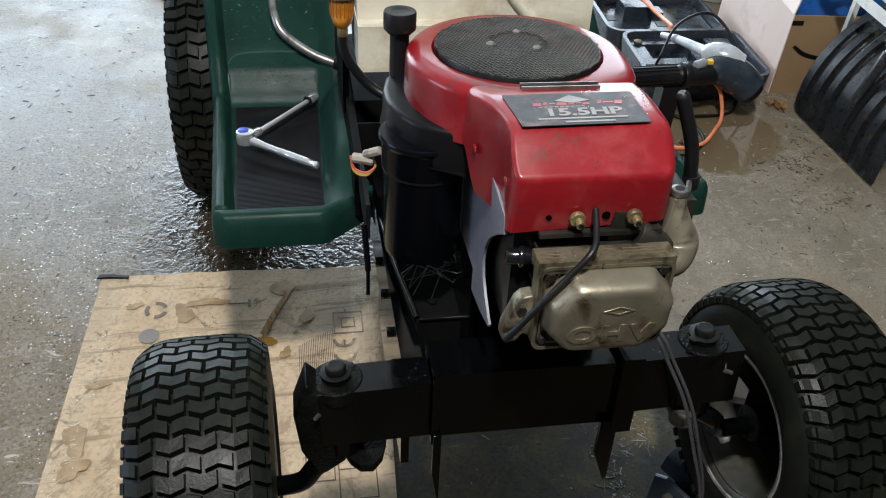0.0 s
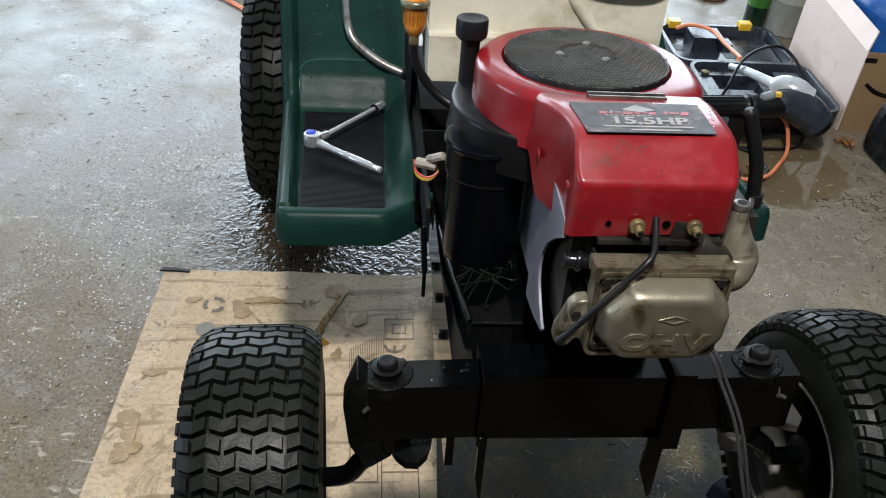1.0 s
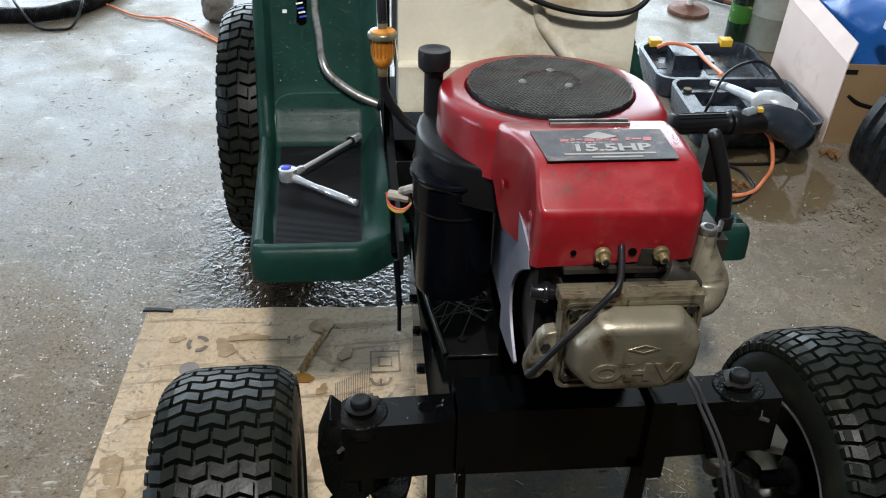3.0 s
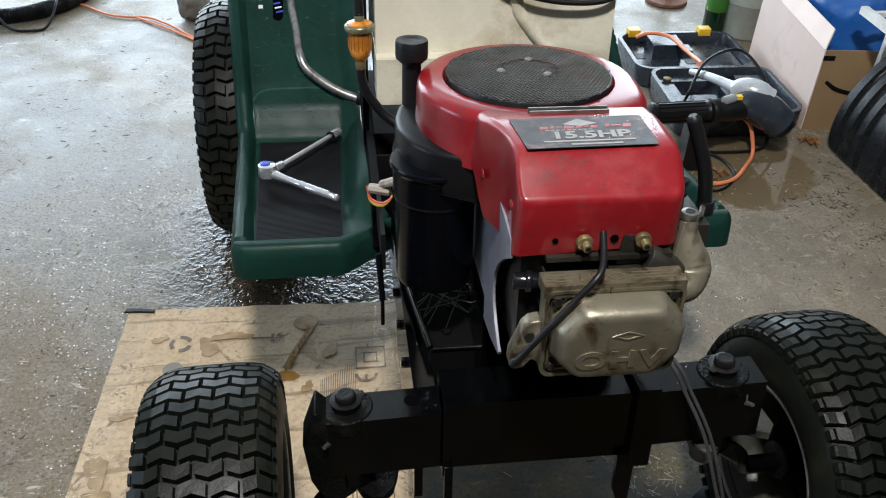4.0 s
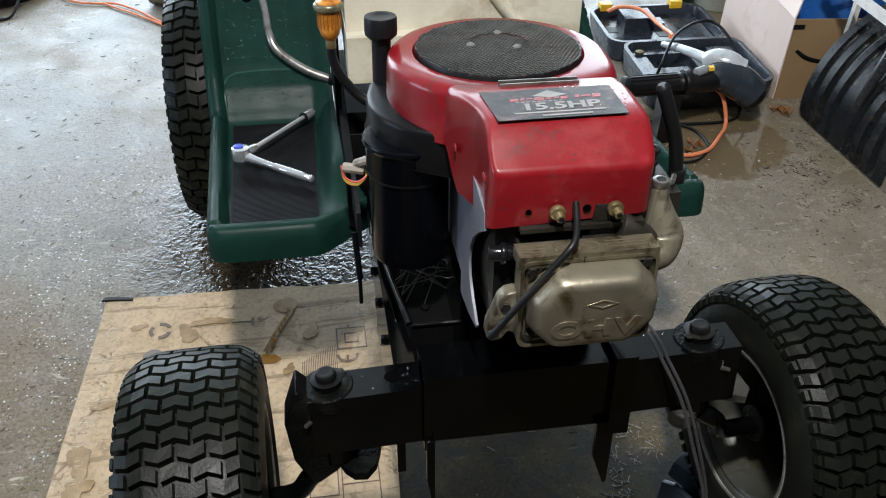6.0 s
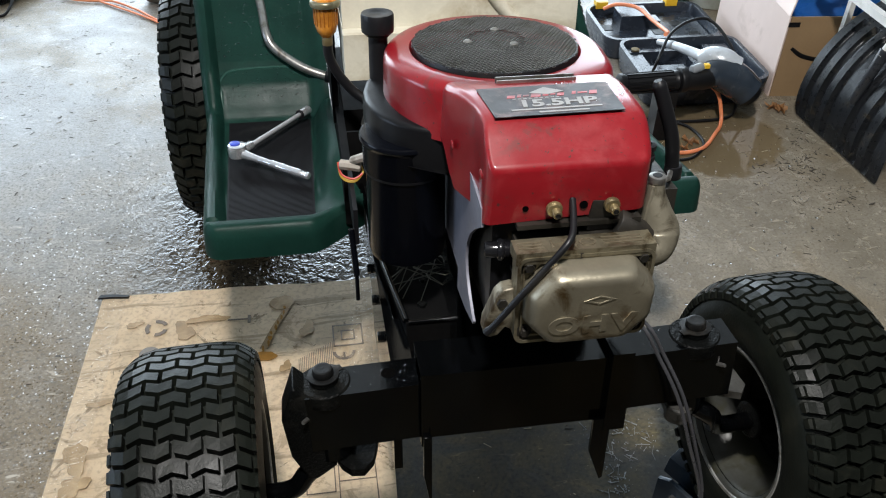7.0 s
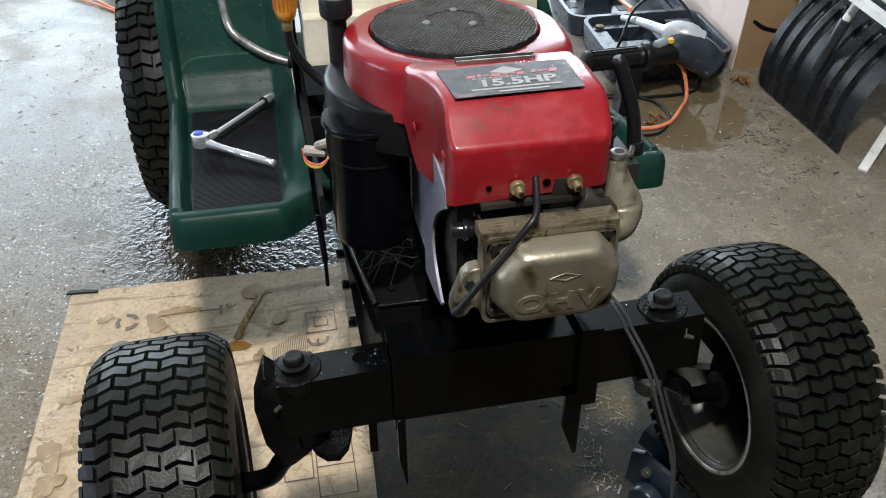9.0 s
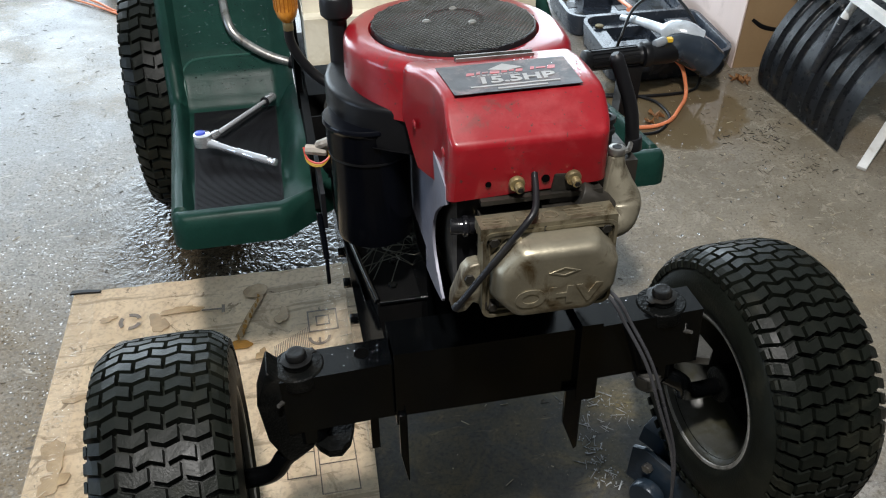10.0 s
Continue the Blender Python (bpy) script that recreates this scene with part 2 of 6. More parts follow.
def soaked_card():
    """Brown liner board: long creases, scuffs, tide marks and oil spots of their own shapes."""
    m, nd, lk, b = nodes_of("stained_cardboard")
    co = nd.new("ShaderNodeTexCoord").outputs["Object"]
    mp = nd.new("ShaderNodeMapping")
    mp.inputs["Scale"].default_value = (3.0, 46.0, 1.0)
    lk.new(co, mp.inputs["Vector"])
    crease = noise_tex(nd, lk, mp.outputs[0], 1.0, 5, 0.6, 0.4)
    mid, fine = noise_tex(nd, lk, co, 9.0, 7, 0.68, 0.8), noise_tex(nd, lk, co, 120.0, 4)
    col = mixed(nd, lk, ramp(nd, lk, mid, [(0.36, 0.0), (0.64, 1.0)]), (0.70, 0.565, 0.385), (0.84, 0.70, 0.51))
    col = mixed(nd, lk, ramp(nd, lk, crease, [(0.57, 0.0), (0.62, 0.6)]), col, (0.33, 0.23, 0.13))
    col = mixed(nd, lk, ramp(nd, lk, noise_tex(nd, lk, co, 6.5, 7, 0.7, 1.5), [(0.58, 0.0), (0.62, 0.55)]), col, (0.34, 0.23, 0.12))
    col = mixed(nd, lk, ramp(nd, lk, noise_tex(nd, lk, co, 13.0, 8, 0.72, 1.0), [(0.60, 0.0), (0.635, 0.75)]), col, (0.20, 0.125, 0.055))
    col = mixed(nd, lk, ramp(nd, lk, noise_tex(nd, lk, co, 26.0, 6, 0.7, 1.0), [(0.65, 0.0), (0.68, 0.85)]), col, (0.09, 0.06, 0.03))
    col = mixed(nd, lk, ramp(nd, lk, fine, [(0.48, 0.0), (0.66, 0.4)]), col, (0.38, 0.27, 0.16))
    lk.new(col, b.inputs["Base Color"])
    lk.new(mixed(nd, lk, mid, (0.55,) * 3, (0.80,) * 3), b.inputs["Roughness"])
    bp = nd.new("ShaderNodeBump")
    bp.inputs["Strength"].default_value, bp.inputs["Distance"].default_value = 0.35, 0.003
    lk.new(maths(nd, lk, "MULTIPLY_ADD", crease, 1.0, maths(nd, lk, "MULTIPLY", fine, 0.1)), bp.inputs["Height"])
    lk.new(bp.outputs[0], b.inputs["Normal"])
    return m


def plain(name, color, rough=0.5, metal=0.0):
    return surface(name, color, rough, metal, vary=0.08, bump=0.05)


CONCRETE = concrete()
RED = bedewed(worn_red(), 260.0, 0.10)
BLACK = bedewed(surface("black_paint", (0.0012, 0.0014, 0.0016), 0.14, 0.0, (0.003, 0.0028, 0.0024), (0.6, 0.8), 12, 200, 0.3, 0.08, 0.001, 0.06, 0.0, 0.24), 300.0, 0.20)
SATIN = surface("satin_black_paint", (0.0018, 0.0021, 0.0034), 0.21, 0.0, (0.010, 0.010, 0.010), (0.58, 0.8), 14, 240, 0.25, 0.08, 0.001, 0.08, 0.0, 0.15)
GRIME = surface("greasy_black_iron", (0.003, 0.0033, 0.0032), 0.36, 0.0, (0.011, 0.0105, 0.009), (0.52, 0.74), 24, 220, 0.3, 0.6, 0.003, 0.15, 0.0, 0.07)
GREYCAST = surface("grey_cast_iron", (0.060, 0.058, 0.052), 0.45, 0.3, (0.018, 0.016, 0.013), (0.48, 0.66), 30, 220, 0.25, 0.4, 0.002)
BLACKPL = surface("black_plastic", (0.006, 0.006, 0.007), 0.40, 0.0, (0.022, 0.020, 0.017), (0.58, 0.8), 14, 260, 0.25, 0.1, 0.001, 0.12, 0.0, 0.3)
SCOOP = surface("dusty_black_plastic", (0.004, 0.004, 0.0045), 0.36, 0.0, (0.022, 0.020, 0.016), (0.56, 0.80), 16, 260, 0.25, 0.1, 0.001, 0.12, 0.0, 0.2)
RUBBER = surface("tyre_rubber", (0.0065, 0.0078, 0.0060), 0.40, 0.0, (0.019, 0.019, 0.013), (0.52, 0.76), 18, 300, 0.3, 0.35, 0.001, 0.14, 0.0, 0.15)
GREEN = bedewed(surface("green_plastic", (0.0135, 0.054, 0.041), 0.37, 0.0, (0.028, 0.076, 0.060), (0.54, 0.8), 12, 300, 0.25, 0.12, 0.001, 0.12, 0.0, 0.16), 230.0, 0.16, 5.0)
MAT = surface("ribbed_rubber_mat", (0.007, 0.007, 0.008), 0.55, 0, (0.022, 0.022, 0.02), (0.55, 0.8), 12, 300, 0.2, 0.1, 0.001, 0.1, 0.0, 0.10)
CHROME = surface("chrome", (0.72, 0.73, 0.75), 0.24, 0.80, (0.30, 0.28, 0.26), (0.60, 0.75), 40, 300, 0.05, 0.03, 0.0005, 0.08)
STEEL = surface("worn_steel", (0.32, 0.31, 0.29), 0.38, 0.9, (0.10, 0.08, 0.06), (0.5, 0.72), 40, 300, 0.15, 0.1, 0.001)
BRASS = surface("brassy_zinc", (0.20, 0.155, 0.075), 0.4, 0.6, (0.07, 0.055, 0.035), (0.5, 0.75), 60, 400)
ALU = surface("oily_aluminium", (0.22, 0.195, 0.135), 0.40, 0.75, (0.055, 0.036, 0.015), (0.50, 0.66), 44, 220, 0.18, 0.25, 0.001, 0.10)
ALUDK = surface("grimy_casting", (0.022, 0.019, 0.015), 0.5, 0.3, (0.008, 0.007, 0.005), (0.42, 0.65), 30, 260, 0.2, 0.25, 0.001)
GLOSSBLK = surface("glossy_black_rubber", (0.006, 0.006, 0.007), 0.16, 0.0, (0.015, 0.013, 0.010), (0.55, 0.8), 30, 260, 0.2, 0.1, 0.001, 0.06)
COVER = surface("stained_cover_metal", (0.25, 0.225, 0.165), 0.40, 0.70, (0.085, 0.055, 0.022), (0.52, 0.66), 24, 240, 0.18, 0.25, 0.0008, 0.10)
SATCHROME = surface("satin_chrome", (0.62, 0.63, 0.65), 0.42, 0.65, (0.30, 0.28, 0.26), (0.60, 0.75), 40, 300, 0.05, 0.03, 0.0005, 0.08)
MATTBLK = surface("matt_black_steel", (0.003, 0.003, 0.003), 0.75, 0.0, (0.006, 0.0055, 0.005), (0.5, 0.75), 20, 200, 0.3, 0.1, 0.001, 0.1, 0.0, 0.06)
HOLE = surface("hole_dark", (0.002, 0.002, 0.002), 0.95, specular=0.0)
GALV = surface("galvanised_sheet", (0.18, 0.18, 0.215), 0.45, 0.15, (0.16, 0.15, 0.15), (0.55, 0.8), 14, 260)
TANK = surface("stained_white_plastic", (0.56, 0.53, 0.43), 0.45, 0, (0.26, 0.20, 0.11), (0.50, 0.72), 9, 160, 0.14, 0.08, 0.001)
AMBERDK = surface("dark_amber_plastic", (0.30, 0.10, 0.012), 0.2)
CAPM = surface("olive_zinc", (0.20, 0.19, 0.12), 0.35, 0.5, (0.08, 0.07, 0.04), (0.5, 0.7), 60)
AMBER = surface("amber_plastic", (0.55, 0.22, 0.03), 0.2, 0, (0.3, 0.09, 0.01), (0.45, 0.7), 60, 200)
CARD = surface("brown_cardboard", (0.30, 0.195, 0.10), 0.6, 0, (0.26, 0.17, 0.09), (0.50, 0.78), 6, 120, 0.10, 0.15, 0.001)
SHEET = soaked_card()
PRINT = surface("faded_print", (0.115, 0.085, 0.06), 0.6, 0, (0.26, 0.19, 0.12), (0.52, 0.66), 60, 200, 0.2)
STAIN = surface("oil_stain", (0.24, 0.155, 0.07), 0.35, 0, (0.36, 0.25, 0.13), (0.45, 0.65), 34, 200, 0.25)
TAPE, tnd, tlk, tb = nodes_of("clear_tape")
tb.inputs["Base Color"].default_value, tb.inputs["Alpha"].default_value, tb.inputs["Roughness"].default_value = (0.75, 0.66, 0.52, 1), 0.05, 0.12
tbp = tnd.new("ShaderNodeBump")
tbp.inputs["Strength"].default_value, tbp.inputs["Distance"].default_value = 1.0, 0.010
tlk.new(noise_tex(tnd, tlk, tnd.new("ShaderNodeTexCoord").outputs["Object"], 34.0, 4, 0.6, 1.0), tbp.inputs["Height"])
tlk.new(tbp.outputs[0], tb.inputs["Normal"])
WRINKLE = surface("wrinkled_tape", (0.62, 0.52, 0.40), 0.12, 0, None, (0.5, 0.7), 40, 200, 0.2)
FRESH = surface("fresh_oil", (0.26, 0.13, 0.03), 0.07, 0, (0.16, 0.08, 0.02), (0.45, 0.7), 40, 90, 0.2, 0.3, 0.003, 0.03)
ORANGE = surface("orange_cord", (0.80, 0.25, 0.11), 0.4, 0, (0.4, 0.15, 0.08), (0.6, 0.8), 20, 200)
BLUE = surface("blue_bag", (0.014, 0.10, 0.36), 0.30, 0, None, (0.5, 0.7), 8, 100, 0.2)
JACKBLUE = surface("blue_black_jack_paint", (0.018, 0.03, 0.045), 0.35, 0.2, (0.05, 0.05, 0.05), (0.55, 0.75), 20, 200)
CASE = surface("grey_case_plastic", (0.026, 0.033, 0.045), 0.26, 0, (0.06, 0.062, 0.065), (0.55, 0.8), 14, 240, 0.25, 0.12, 0.001, 0.1, 0.0, 0.45)
YELLOW = plain("yellow_plastic", (0.85, 0.52, 0.03), 0.4)
ELBOW = surface("oily_elbow", (0.21, 0.19, 0.14), 0.42, 0.45, (0.035, 0.024, 0.012), (0.47, 0.60), 30, 220, 0.15, 0.3, 0.001)
TAN = surface("dirty_connector", (0.30, 0.27, 0.23), 0.5, 0, (0.12, 0.09, 0.06), (0.45, 0.7), 60)
GREY = surface("grey_tool_plastic", (0.26, 0.28, 0.30), 0.4, 0, (0.2, 0.2, 0.2), (0.55, 0.8), 20)
WHITE = surface("white_box_board", (0.70, 0.56, 0.50), 0.6, 0, (0.42, 0.31, 0.25), (0.6, 0.85), 7, 200, 0.05)
WHITEM = surface("white_painted_metal", (0.72, 0.72, 0.70), 0.35, 0, (0.4, 0.36, 0.3), (0.6, 0.8), 20)
GLASSG = surface("green_glass", (0.004, 0.020, 0.008), 0.08, 0, None, (0.5, 0.7), 8, 100, 0.1, 0.0)
LABELG = surface("green_label", (0.035, 0.15, 0.018), 0.5, 0, (0.4, 0.45, 0.25), (0.60, 0.64), 30)
TIN = surface("dull_tin", (0.36, 0.38, 0.34), 0.5, 0.2, (0.22, 0.21, 0.17), (0.5, 0.75), 12)
RUST = surface("rusty_iron", (0.16, 0.06, 0.035), 0.65, 0.2, (0.28, 0.17, 0.12), (0.5, 0.75), 18)
DECAL = surface("dark_decal", (0.035, 0.036, 0.04), 0.50, 0, (0.16, 0.12, 0.12), (0.50, 0.72), 34, 200, 0.2, 0.1, 0.001, 0.12, 0.0, 0.35)
SILVERP = surface("silver_print", (0.22, 0.22, 0.215), 0.5, 0, (0.10, 0.085, 0.085), (0.58, 0.66), 55, 200, 0.1, 0.05, 0.0005, 0.1, 0.0, 0.3)
REDP = surface("red_print", (0.26, 0.03, 0.035), 0.4, 0, (0.07, 0.06, 0.06), (0.5, 0.7), 40)
BLUEP = plain("blue_plastic", (0.03, 0.06, 0.45), 0.3)
NEST = surface("damp_dead_grass", (0.075, 0.070, 0.050), 0.7, 0, None, (0.5, 0.7), 40, 200, 0.35)
STRAW = surface("straw_chips", (0.42, 0.36, 0.24), 0.6, 0, None, (0.5, 0.7), 40, 200, 0.35)
CHIP = surface("dark_chips", (0.05, 0.04, 0.03), 0.7, 0, None, (0.5, 0.7), 40, 200, 0.3)
LEAF = surface("dry_leaf", (0.42, 0.21, 0.08), 0.6, 0, (0.24, 0.10, 0.04), (0.5, 0.7), 40)
WATER, wnd, wlk, wb = nodes_of("water")
wb.inputs["Transmission Weight"].default_value, wb.inputs["Roughness"].default_value, wb.inputs["IOR"].default_value = 1.0, 0.02, 1.33
CEILING = surface("white_ceiling_boards", (0.76, 0.76, 0.75), 0.8, 0, (0.42, 0.40, 0.37), (0.5, 0.8), 1.5, 60)
PLASTER = surface("grey_garage_wall", (0.12, 0.115, 0.11), 0.8, 0, (0.08, 0.075, 0.07), (0.5, 0.8), 1.5, 60)
WIRES = {"red": plain("red_wire", (0.40, 0.03, 0.02)), "yellow": plain("yellow_wire", (0.45, 0.28, 0.03))}

# ---- mesh helpers ----


def shape(name, bm, material, smooth=True, bevel=0.0, seg=2):
    """One mesh object from a bmesh; bevel rounds its sharp edges."""
    if bevel:
        sharp = [e for e in bm.edges if len(e.link_faces) == 2 and e.calc_face_angle(0) > 0.6]
        bmesh.ops.bevel(bm, geom=sharp, offset=bevel, segments=seg, profile=0.6, affect="EDGES", clamp_overlap=True)
    bmesh.ops.recalc_face_normals(bm, faces=bm.faces)
    me = bpy.data.meshes.new(name)
    bm.to_mesh(me)
    bm.free()
    me.materials.append(material)
    if smooth:
        me.shade_smooth()
        me.set_sharp_from_angle(angle=radians(38))
    return new(name, me)


def part(name, bm, material, parent, label="", smooth=True, bevel=0.0, seg=2):
    ob = shape(name, bm, material, smooth, bevel, seg)
    ob.parent = parent
    return tagged(ob, label)


def thing(name, label, category, m=None, group="", kind=""):
    ob = tagged(new(name), label, category, group, kind)
    ob.empty_display_size = 0.05
    if m is not None:
        ob.matrix_world = m
    return ob


def box(x0, x1, y0, y1, z0, z1, bm=None, m=None):
    bm = bm or bmesh.new()
    v = [bm.verts.new((x, y, z)) for z in (z0, z1) for x, y in ((x0, y0), (x1, y0), (x1, y1), (x0, y1))]
    for f in ((3, 2, 1, 0), (4, 5, 6, 7), (0, 1, 5, 4), (1, 2, 6, 5), (2, 3, 7, 6), (3, 0, 4, 7)):
        bm.faces.new([v[i] for i in f])
    if m is not None:
        bmesh.ops.transform(bm, matrix=m, verts=v)
    return bm


def lathe(profile, seg=48, m=None, bm=None, closed=False):
    """Turns (radius, height) pairs round z; closed joins the last to the first."""
    bm = bm or bmesh.new()
    rings = []
    for r, h in profile:
        rings.append([bm.verts.new((r * math.cos(2 * math.pi * k / seg), r * math.sin(2 * math.pi * k / seg), h)) for k in range(seg)])
    pairs = list(zip(rings, rings[1:])) + ([(rings[-1], rings[0])] if closed else [])
    for a, b in pairs:
        for k in range(seg):
            bm.faces.new((a[k], a[(k + 1) % seg], b[(k + 1) % seg], b[k]))
    if not closed:
        for ring in (rings[0], rings[-1]):
            bm.faces.new(ring)
    if m is not None:
        bmesh.ops.transform(bm, matrix=m, verts=[v for r in rings for v in r])
    return bm


def aim(p, q):
    """A pose at p whose z axis points at q."""
    d = Vector(q) - Vector(p)
    return Matrix.Translation(p) @ d.to_track_quat("Z", "Y").to_matrix().to_4x4()


def rod(p, q, r0, r1=None, seg=20, bm=None, soft=0.0):
    """A round bar from p to q; soft rounds its ends."""
    r1 = r0 if r1 is None else r1
    h = (Vector(q) - Vector(p)).length
    s = min(soft, r0 * 0.9, r1 * 0.9)
    prof = [(r0, 0), (r1, h)] if not s else [(r0 - s, 0), (r0 - s * 0.3, s * 0.3), (r0, s), (r1, h - s), (r1 - s * 0.3, h - s * 0.3), (r1 - s, h)]
    return lathe(prof, seg, aim(p, q), bm)


def smooth_line(points, steps=8):
    """A Catmull-Rom line through the points."""
    p = [Vector(a) for a in points]
    p = [p[0] * 2 - p[1], *p, p[-1] * 2 - p[-2]]
    out = []
    for a, b, c, d in zip(p, p[1:], p[2:], p[3:]):
        for k in range(steps):
            t = k / steps
            out.append(0.5 * (2 * b + (c - a) * t + (2 * a - 5 * b + 4 * c - d) * t * t + (3 * b - a - 3 * c + d) * t ** 3))
    return out + [p[-2]]


def tube(points, r, seg=10, steps=8, bm=None, smooth=True):
    """A bent round bar along the points; r may be a function of 0..1."""
    bm = bm or bmesh.new()
    line = smooth_line(points, steps) if smooth else [Vector(a) for a in points]
    up = Vector((0.13, 0.21, 0.97)).normalized()
    rings = []
    for i, c in enumerate(line):
        d = (line[min(i + 1, len(line) - 1)] - line[max(i - 1, 0)]).normalized()
        side = d.cross(up)
        side = side.normalized() if side.length > 0.05 else d.cross(Vector((1, 0, 0))).normalized()
        up = side.cross(d).normalized()
        rr = r(i / (len(line) - 1)) if callable(r) else r
        rings.append([bm.verts.new(c + rr * (math.cos(2 * math.pi * k / seg) * side + math.sin(2 * math.pi * k / seg) * up)) for k in range(seg)])
    for a, b in zip(rings, rings[1:]):
        for k in range(seg):
            bm.faces.new((a[k], a[(k + 1) % seg], b[(k + 1) % seg], b[k]))
    bm.faces.new(rings[0][::-1]), bm.faces.new(rings[-1])
    return bm


def prism(outline, z0, z1, bm=None, m=None):
    """A flat outline of (x, y) made solid from z0 to z1."""
    bm = bm or bmesh.new()
    lo, hi = ([bm.verts.new((x, y, z)) for x, y in outline] for z in (z0, z1))
    bm.faces.new(lo[::-1]), bm.faces.new(hi)
    for k in range(len(lo)):
        j = (k + 1) % len(lo)
        bm.faces.new((lo[k], lo[j], hi[j], hi[k]))
    if m is not None:
        bmesh.ops.transform(bm, matrix=m, verts=lo + hi)
    return bm


def hexhead(p, q, r, bm=None):
    return lathe([(r * 0.92, 0), (r, 0.0008), (r, (Vector(q) - Vector(p)).length - 0.001), (r * 0.88, (Vector(q) - Vector(p)).length)], 6, aim(p, q), bm)


def letters(text, size, m, name, material, parent, label="", depth=0.0004, bold=0.0):
    """Raised lettering in the built-in font, as a mesh part."""
    cu = bpy.data.curves.new(name, "FONT")
    cu.body, cu.size, cu.extrude, cu.align_x, cu.align_y = text, size, depth, "CENTER", "CENTER"
    cu.offset = bold
    tmp = new(name, cu)
    me = bpy.data.meshes.new_from_object(tmp.evaluated_get(bpy.context.evaluated_depsgraph_get()))
    bpy.data.objects.remove(tmp)
    bm = bmesh.new()
    bm.from_mesh(me)
    bmesh.ops.transform(bm, matrix=m, verts=bm.verts)
    return part(name, bm, material, parent, label, smooth=False)


def drops(spots, name, parent, label="water drops"):
    """Standing water beads: flattened domes, joined."""
    bm = bmesh.new()
    for (x, y, z), r in spots:
        lathe([(r, 0), (r * 0.92, r * 0.25), (r * 0.6, r * 0.5), (r * 0.2, r * 0.6)], 8, Matrix.Translation((x, y, z)), bm)
    return tagged(part(name, bm, WATER, parent, label), kind="stuff")


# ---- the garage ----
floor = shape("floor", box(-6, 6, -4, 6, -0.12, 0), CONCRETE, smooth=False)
tagged(floor, "damp stained grey concrete garage floor", "floor", kind="structure")
for nm, dims in (("wall_south", (-6, 6, -4.15, -4, 0, 2.7)), ("wall_east", (6, 6.15, -4.15, 6.15, 0, 2.7))):
    tagged(shape(nm, box(*dims), PLASTER, smooth=False), "plain grey plastered garage wall", "wall", kind="structure")
bm = box(-6.15, -6, -4.15, -0.55, 0, 2.7)
box(-6.15, -6, 2.05, 6.15, 0, 2.7, bm)
box(-6.15, -6, -0.55, 2.05, 0, 0.95, bm)
box(-6.15, -6, -0.55, 2.05, 2.25, 2.7, bm)
tagged(shape("wall_west", bm, PLASTER, smooth=False), "plain grey plastered garage wall with a window", "wall", kind="structure")
win = tagged(new("window_1"), "white framed garage side window", "window", kind="structure")
for y0, y1, z0, z1 in ((-0.55, 2.05, 0.95, 1.00), (-0.55, 2.05, 2.20, 2.25), (-0.55, -0.50, 1.0, 2.2), (2.0, 2.05, 1.0, 2.2), (0.73, 0.78, 1.0, 2.2)):
    part("window_frame", box(-6.11, -6.05, y0, y1, z0, z1), WHITEM, win, bevel=0.004)
bm = box(-6, -3.8, 5, 5.15, 0, 2.7)
box(2.7, 6, 5, 5.15, 0, 2.7, bm)
box(-3.8, 2.7, 5, 5.15, 2.25, 2.7, bm)
tagged(shape("wall_north", bm, PLASTER, smooth=False), "grey garage wall with an open door bay", "wall", kind="structure")
tagged(shape("ceiling", box(-6.15, 6.15, -4.15, 6.15, 2.7, 2.8), CEILING, smooth=False), "plain white garage ceiling", "ceiling", kind="structure")

# ---- the lawn tractor, its front held up by the jack ----
TILT = Matrix.Translation((0.0005, 0.0002, 0.5247)) @ Matrix.Rotation(radians(-6.0), 4, "X")
UNTILT = TILT.inverted()
tractor = thing("lawn_tractor", "stripped green lawn tractor with a bare red engine, nose jacked up", "lawn tractor", TILT)


def crown(u, w, R):
    """Radius of the tread at u (-1..1) across a tyre."""
    return R - 0.013 * w / 0.14 * abs(u) ** 5


def tyre_mesh(R, w, rim):
    """The tyre's body: tread bed, rounded shoulders, bulged sidewalls, open middle."""
    prof = []
    for k in range(13):
        u = -1 + k / 6
        prof.append((crown(u, w, R) - 0.013, u * w * 0.46))
    side = [(R - 0.030, 0.474), (R - 0.050, 0.494), (R - 0.066 if R < 0.22 else R - 0.11, 0.503), (rim + 0.016, 0.490), (rim + 0.008, 0.462), (rim - 0.004, 0.42)]
    prof += [(r, s * w) for r, s in side]
    prof = [(r, -s * w) for r, s in side[::-1]] + prof
    inner = [(rim - 0.004, 0.30 * w), (rim - 0.004, -0.30 * w)]
    return lathe(prof + inner, 72, Matrix.Rotation(radians(90), 4, "Y"), closed=True)


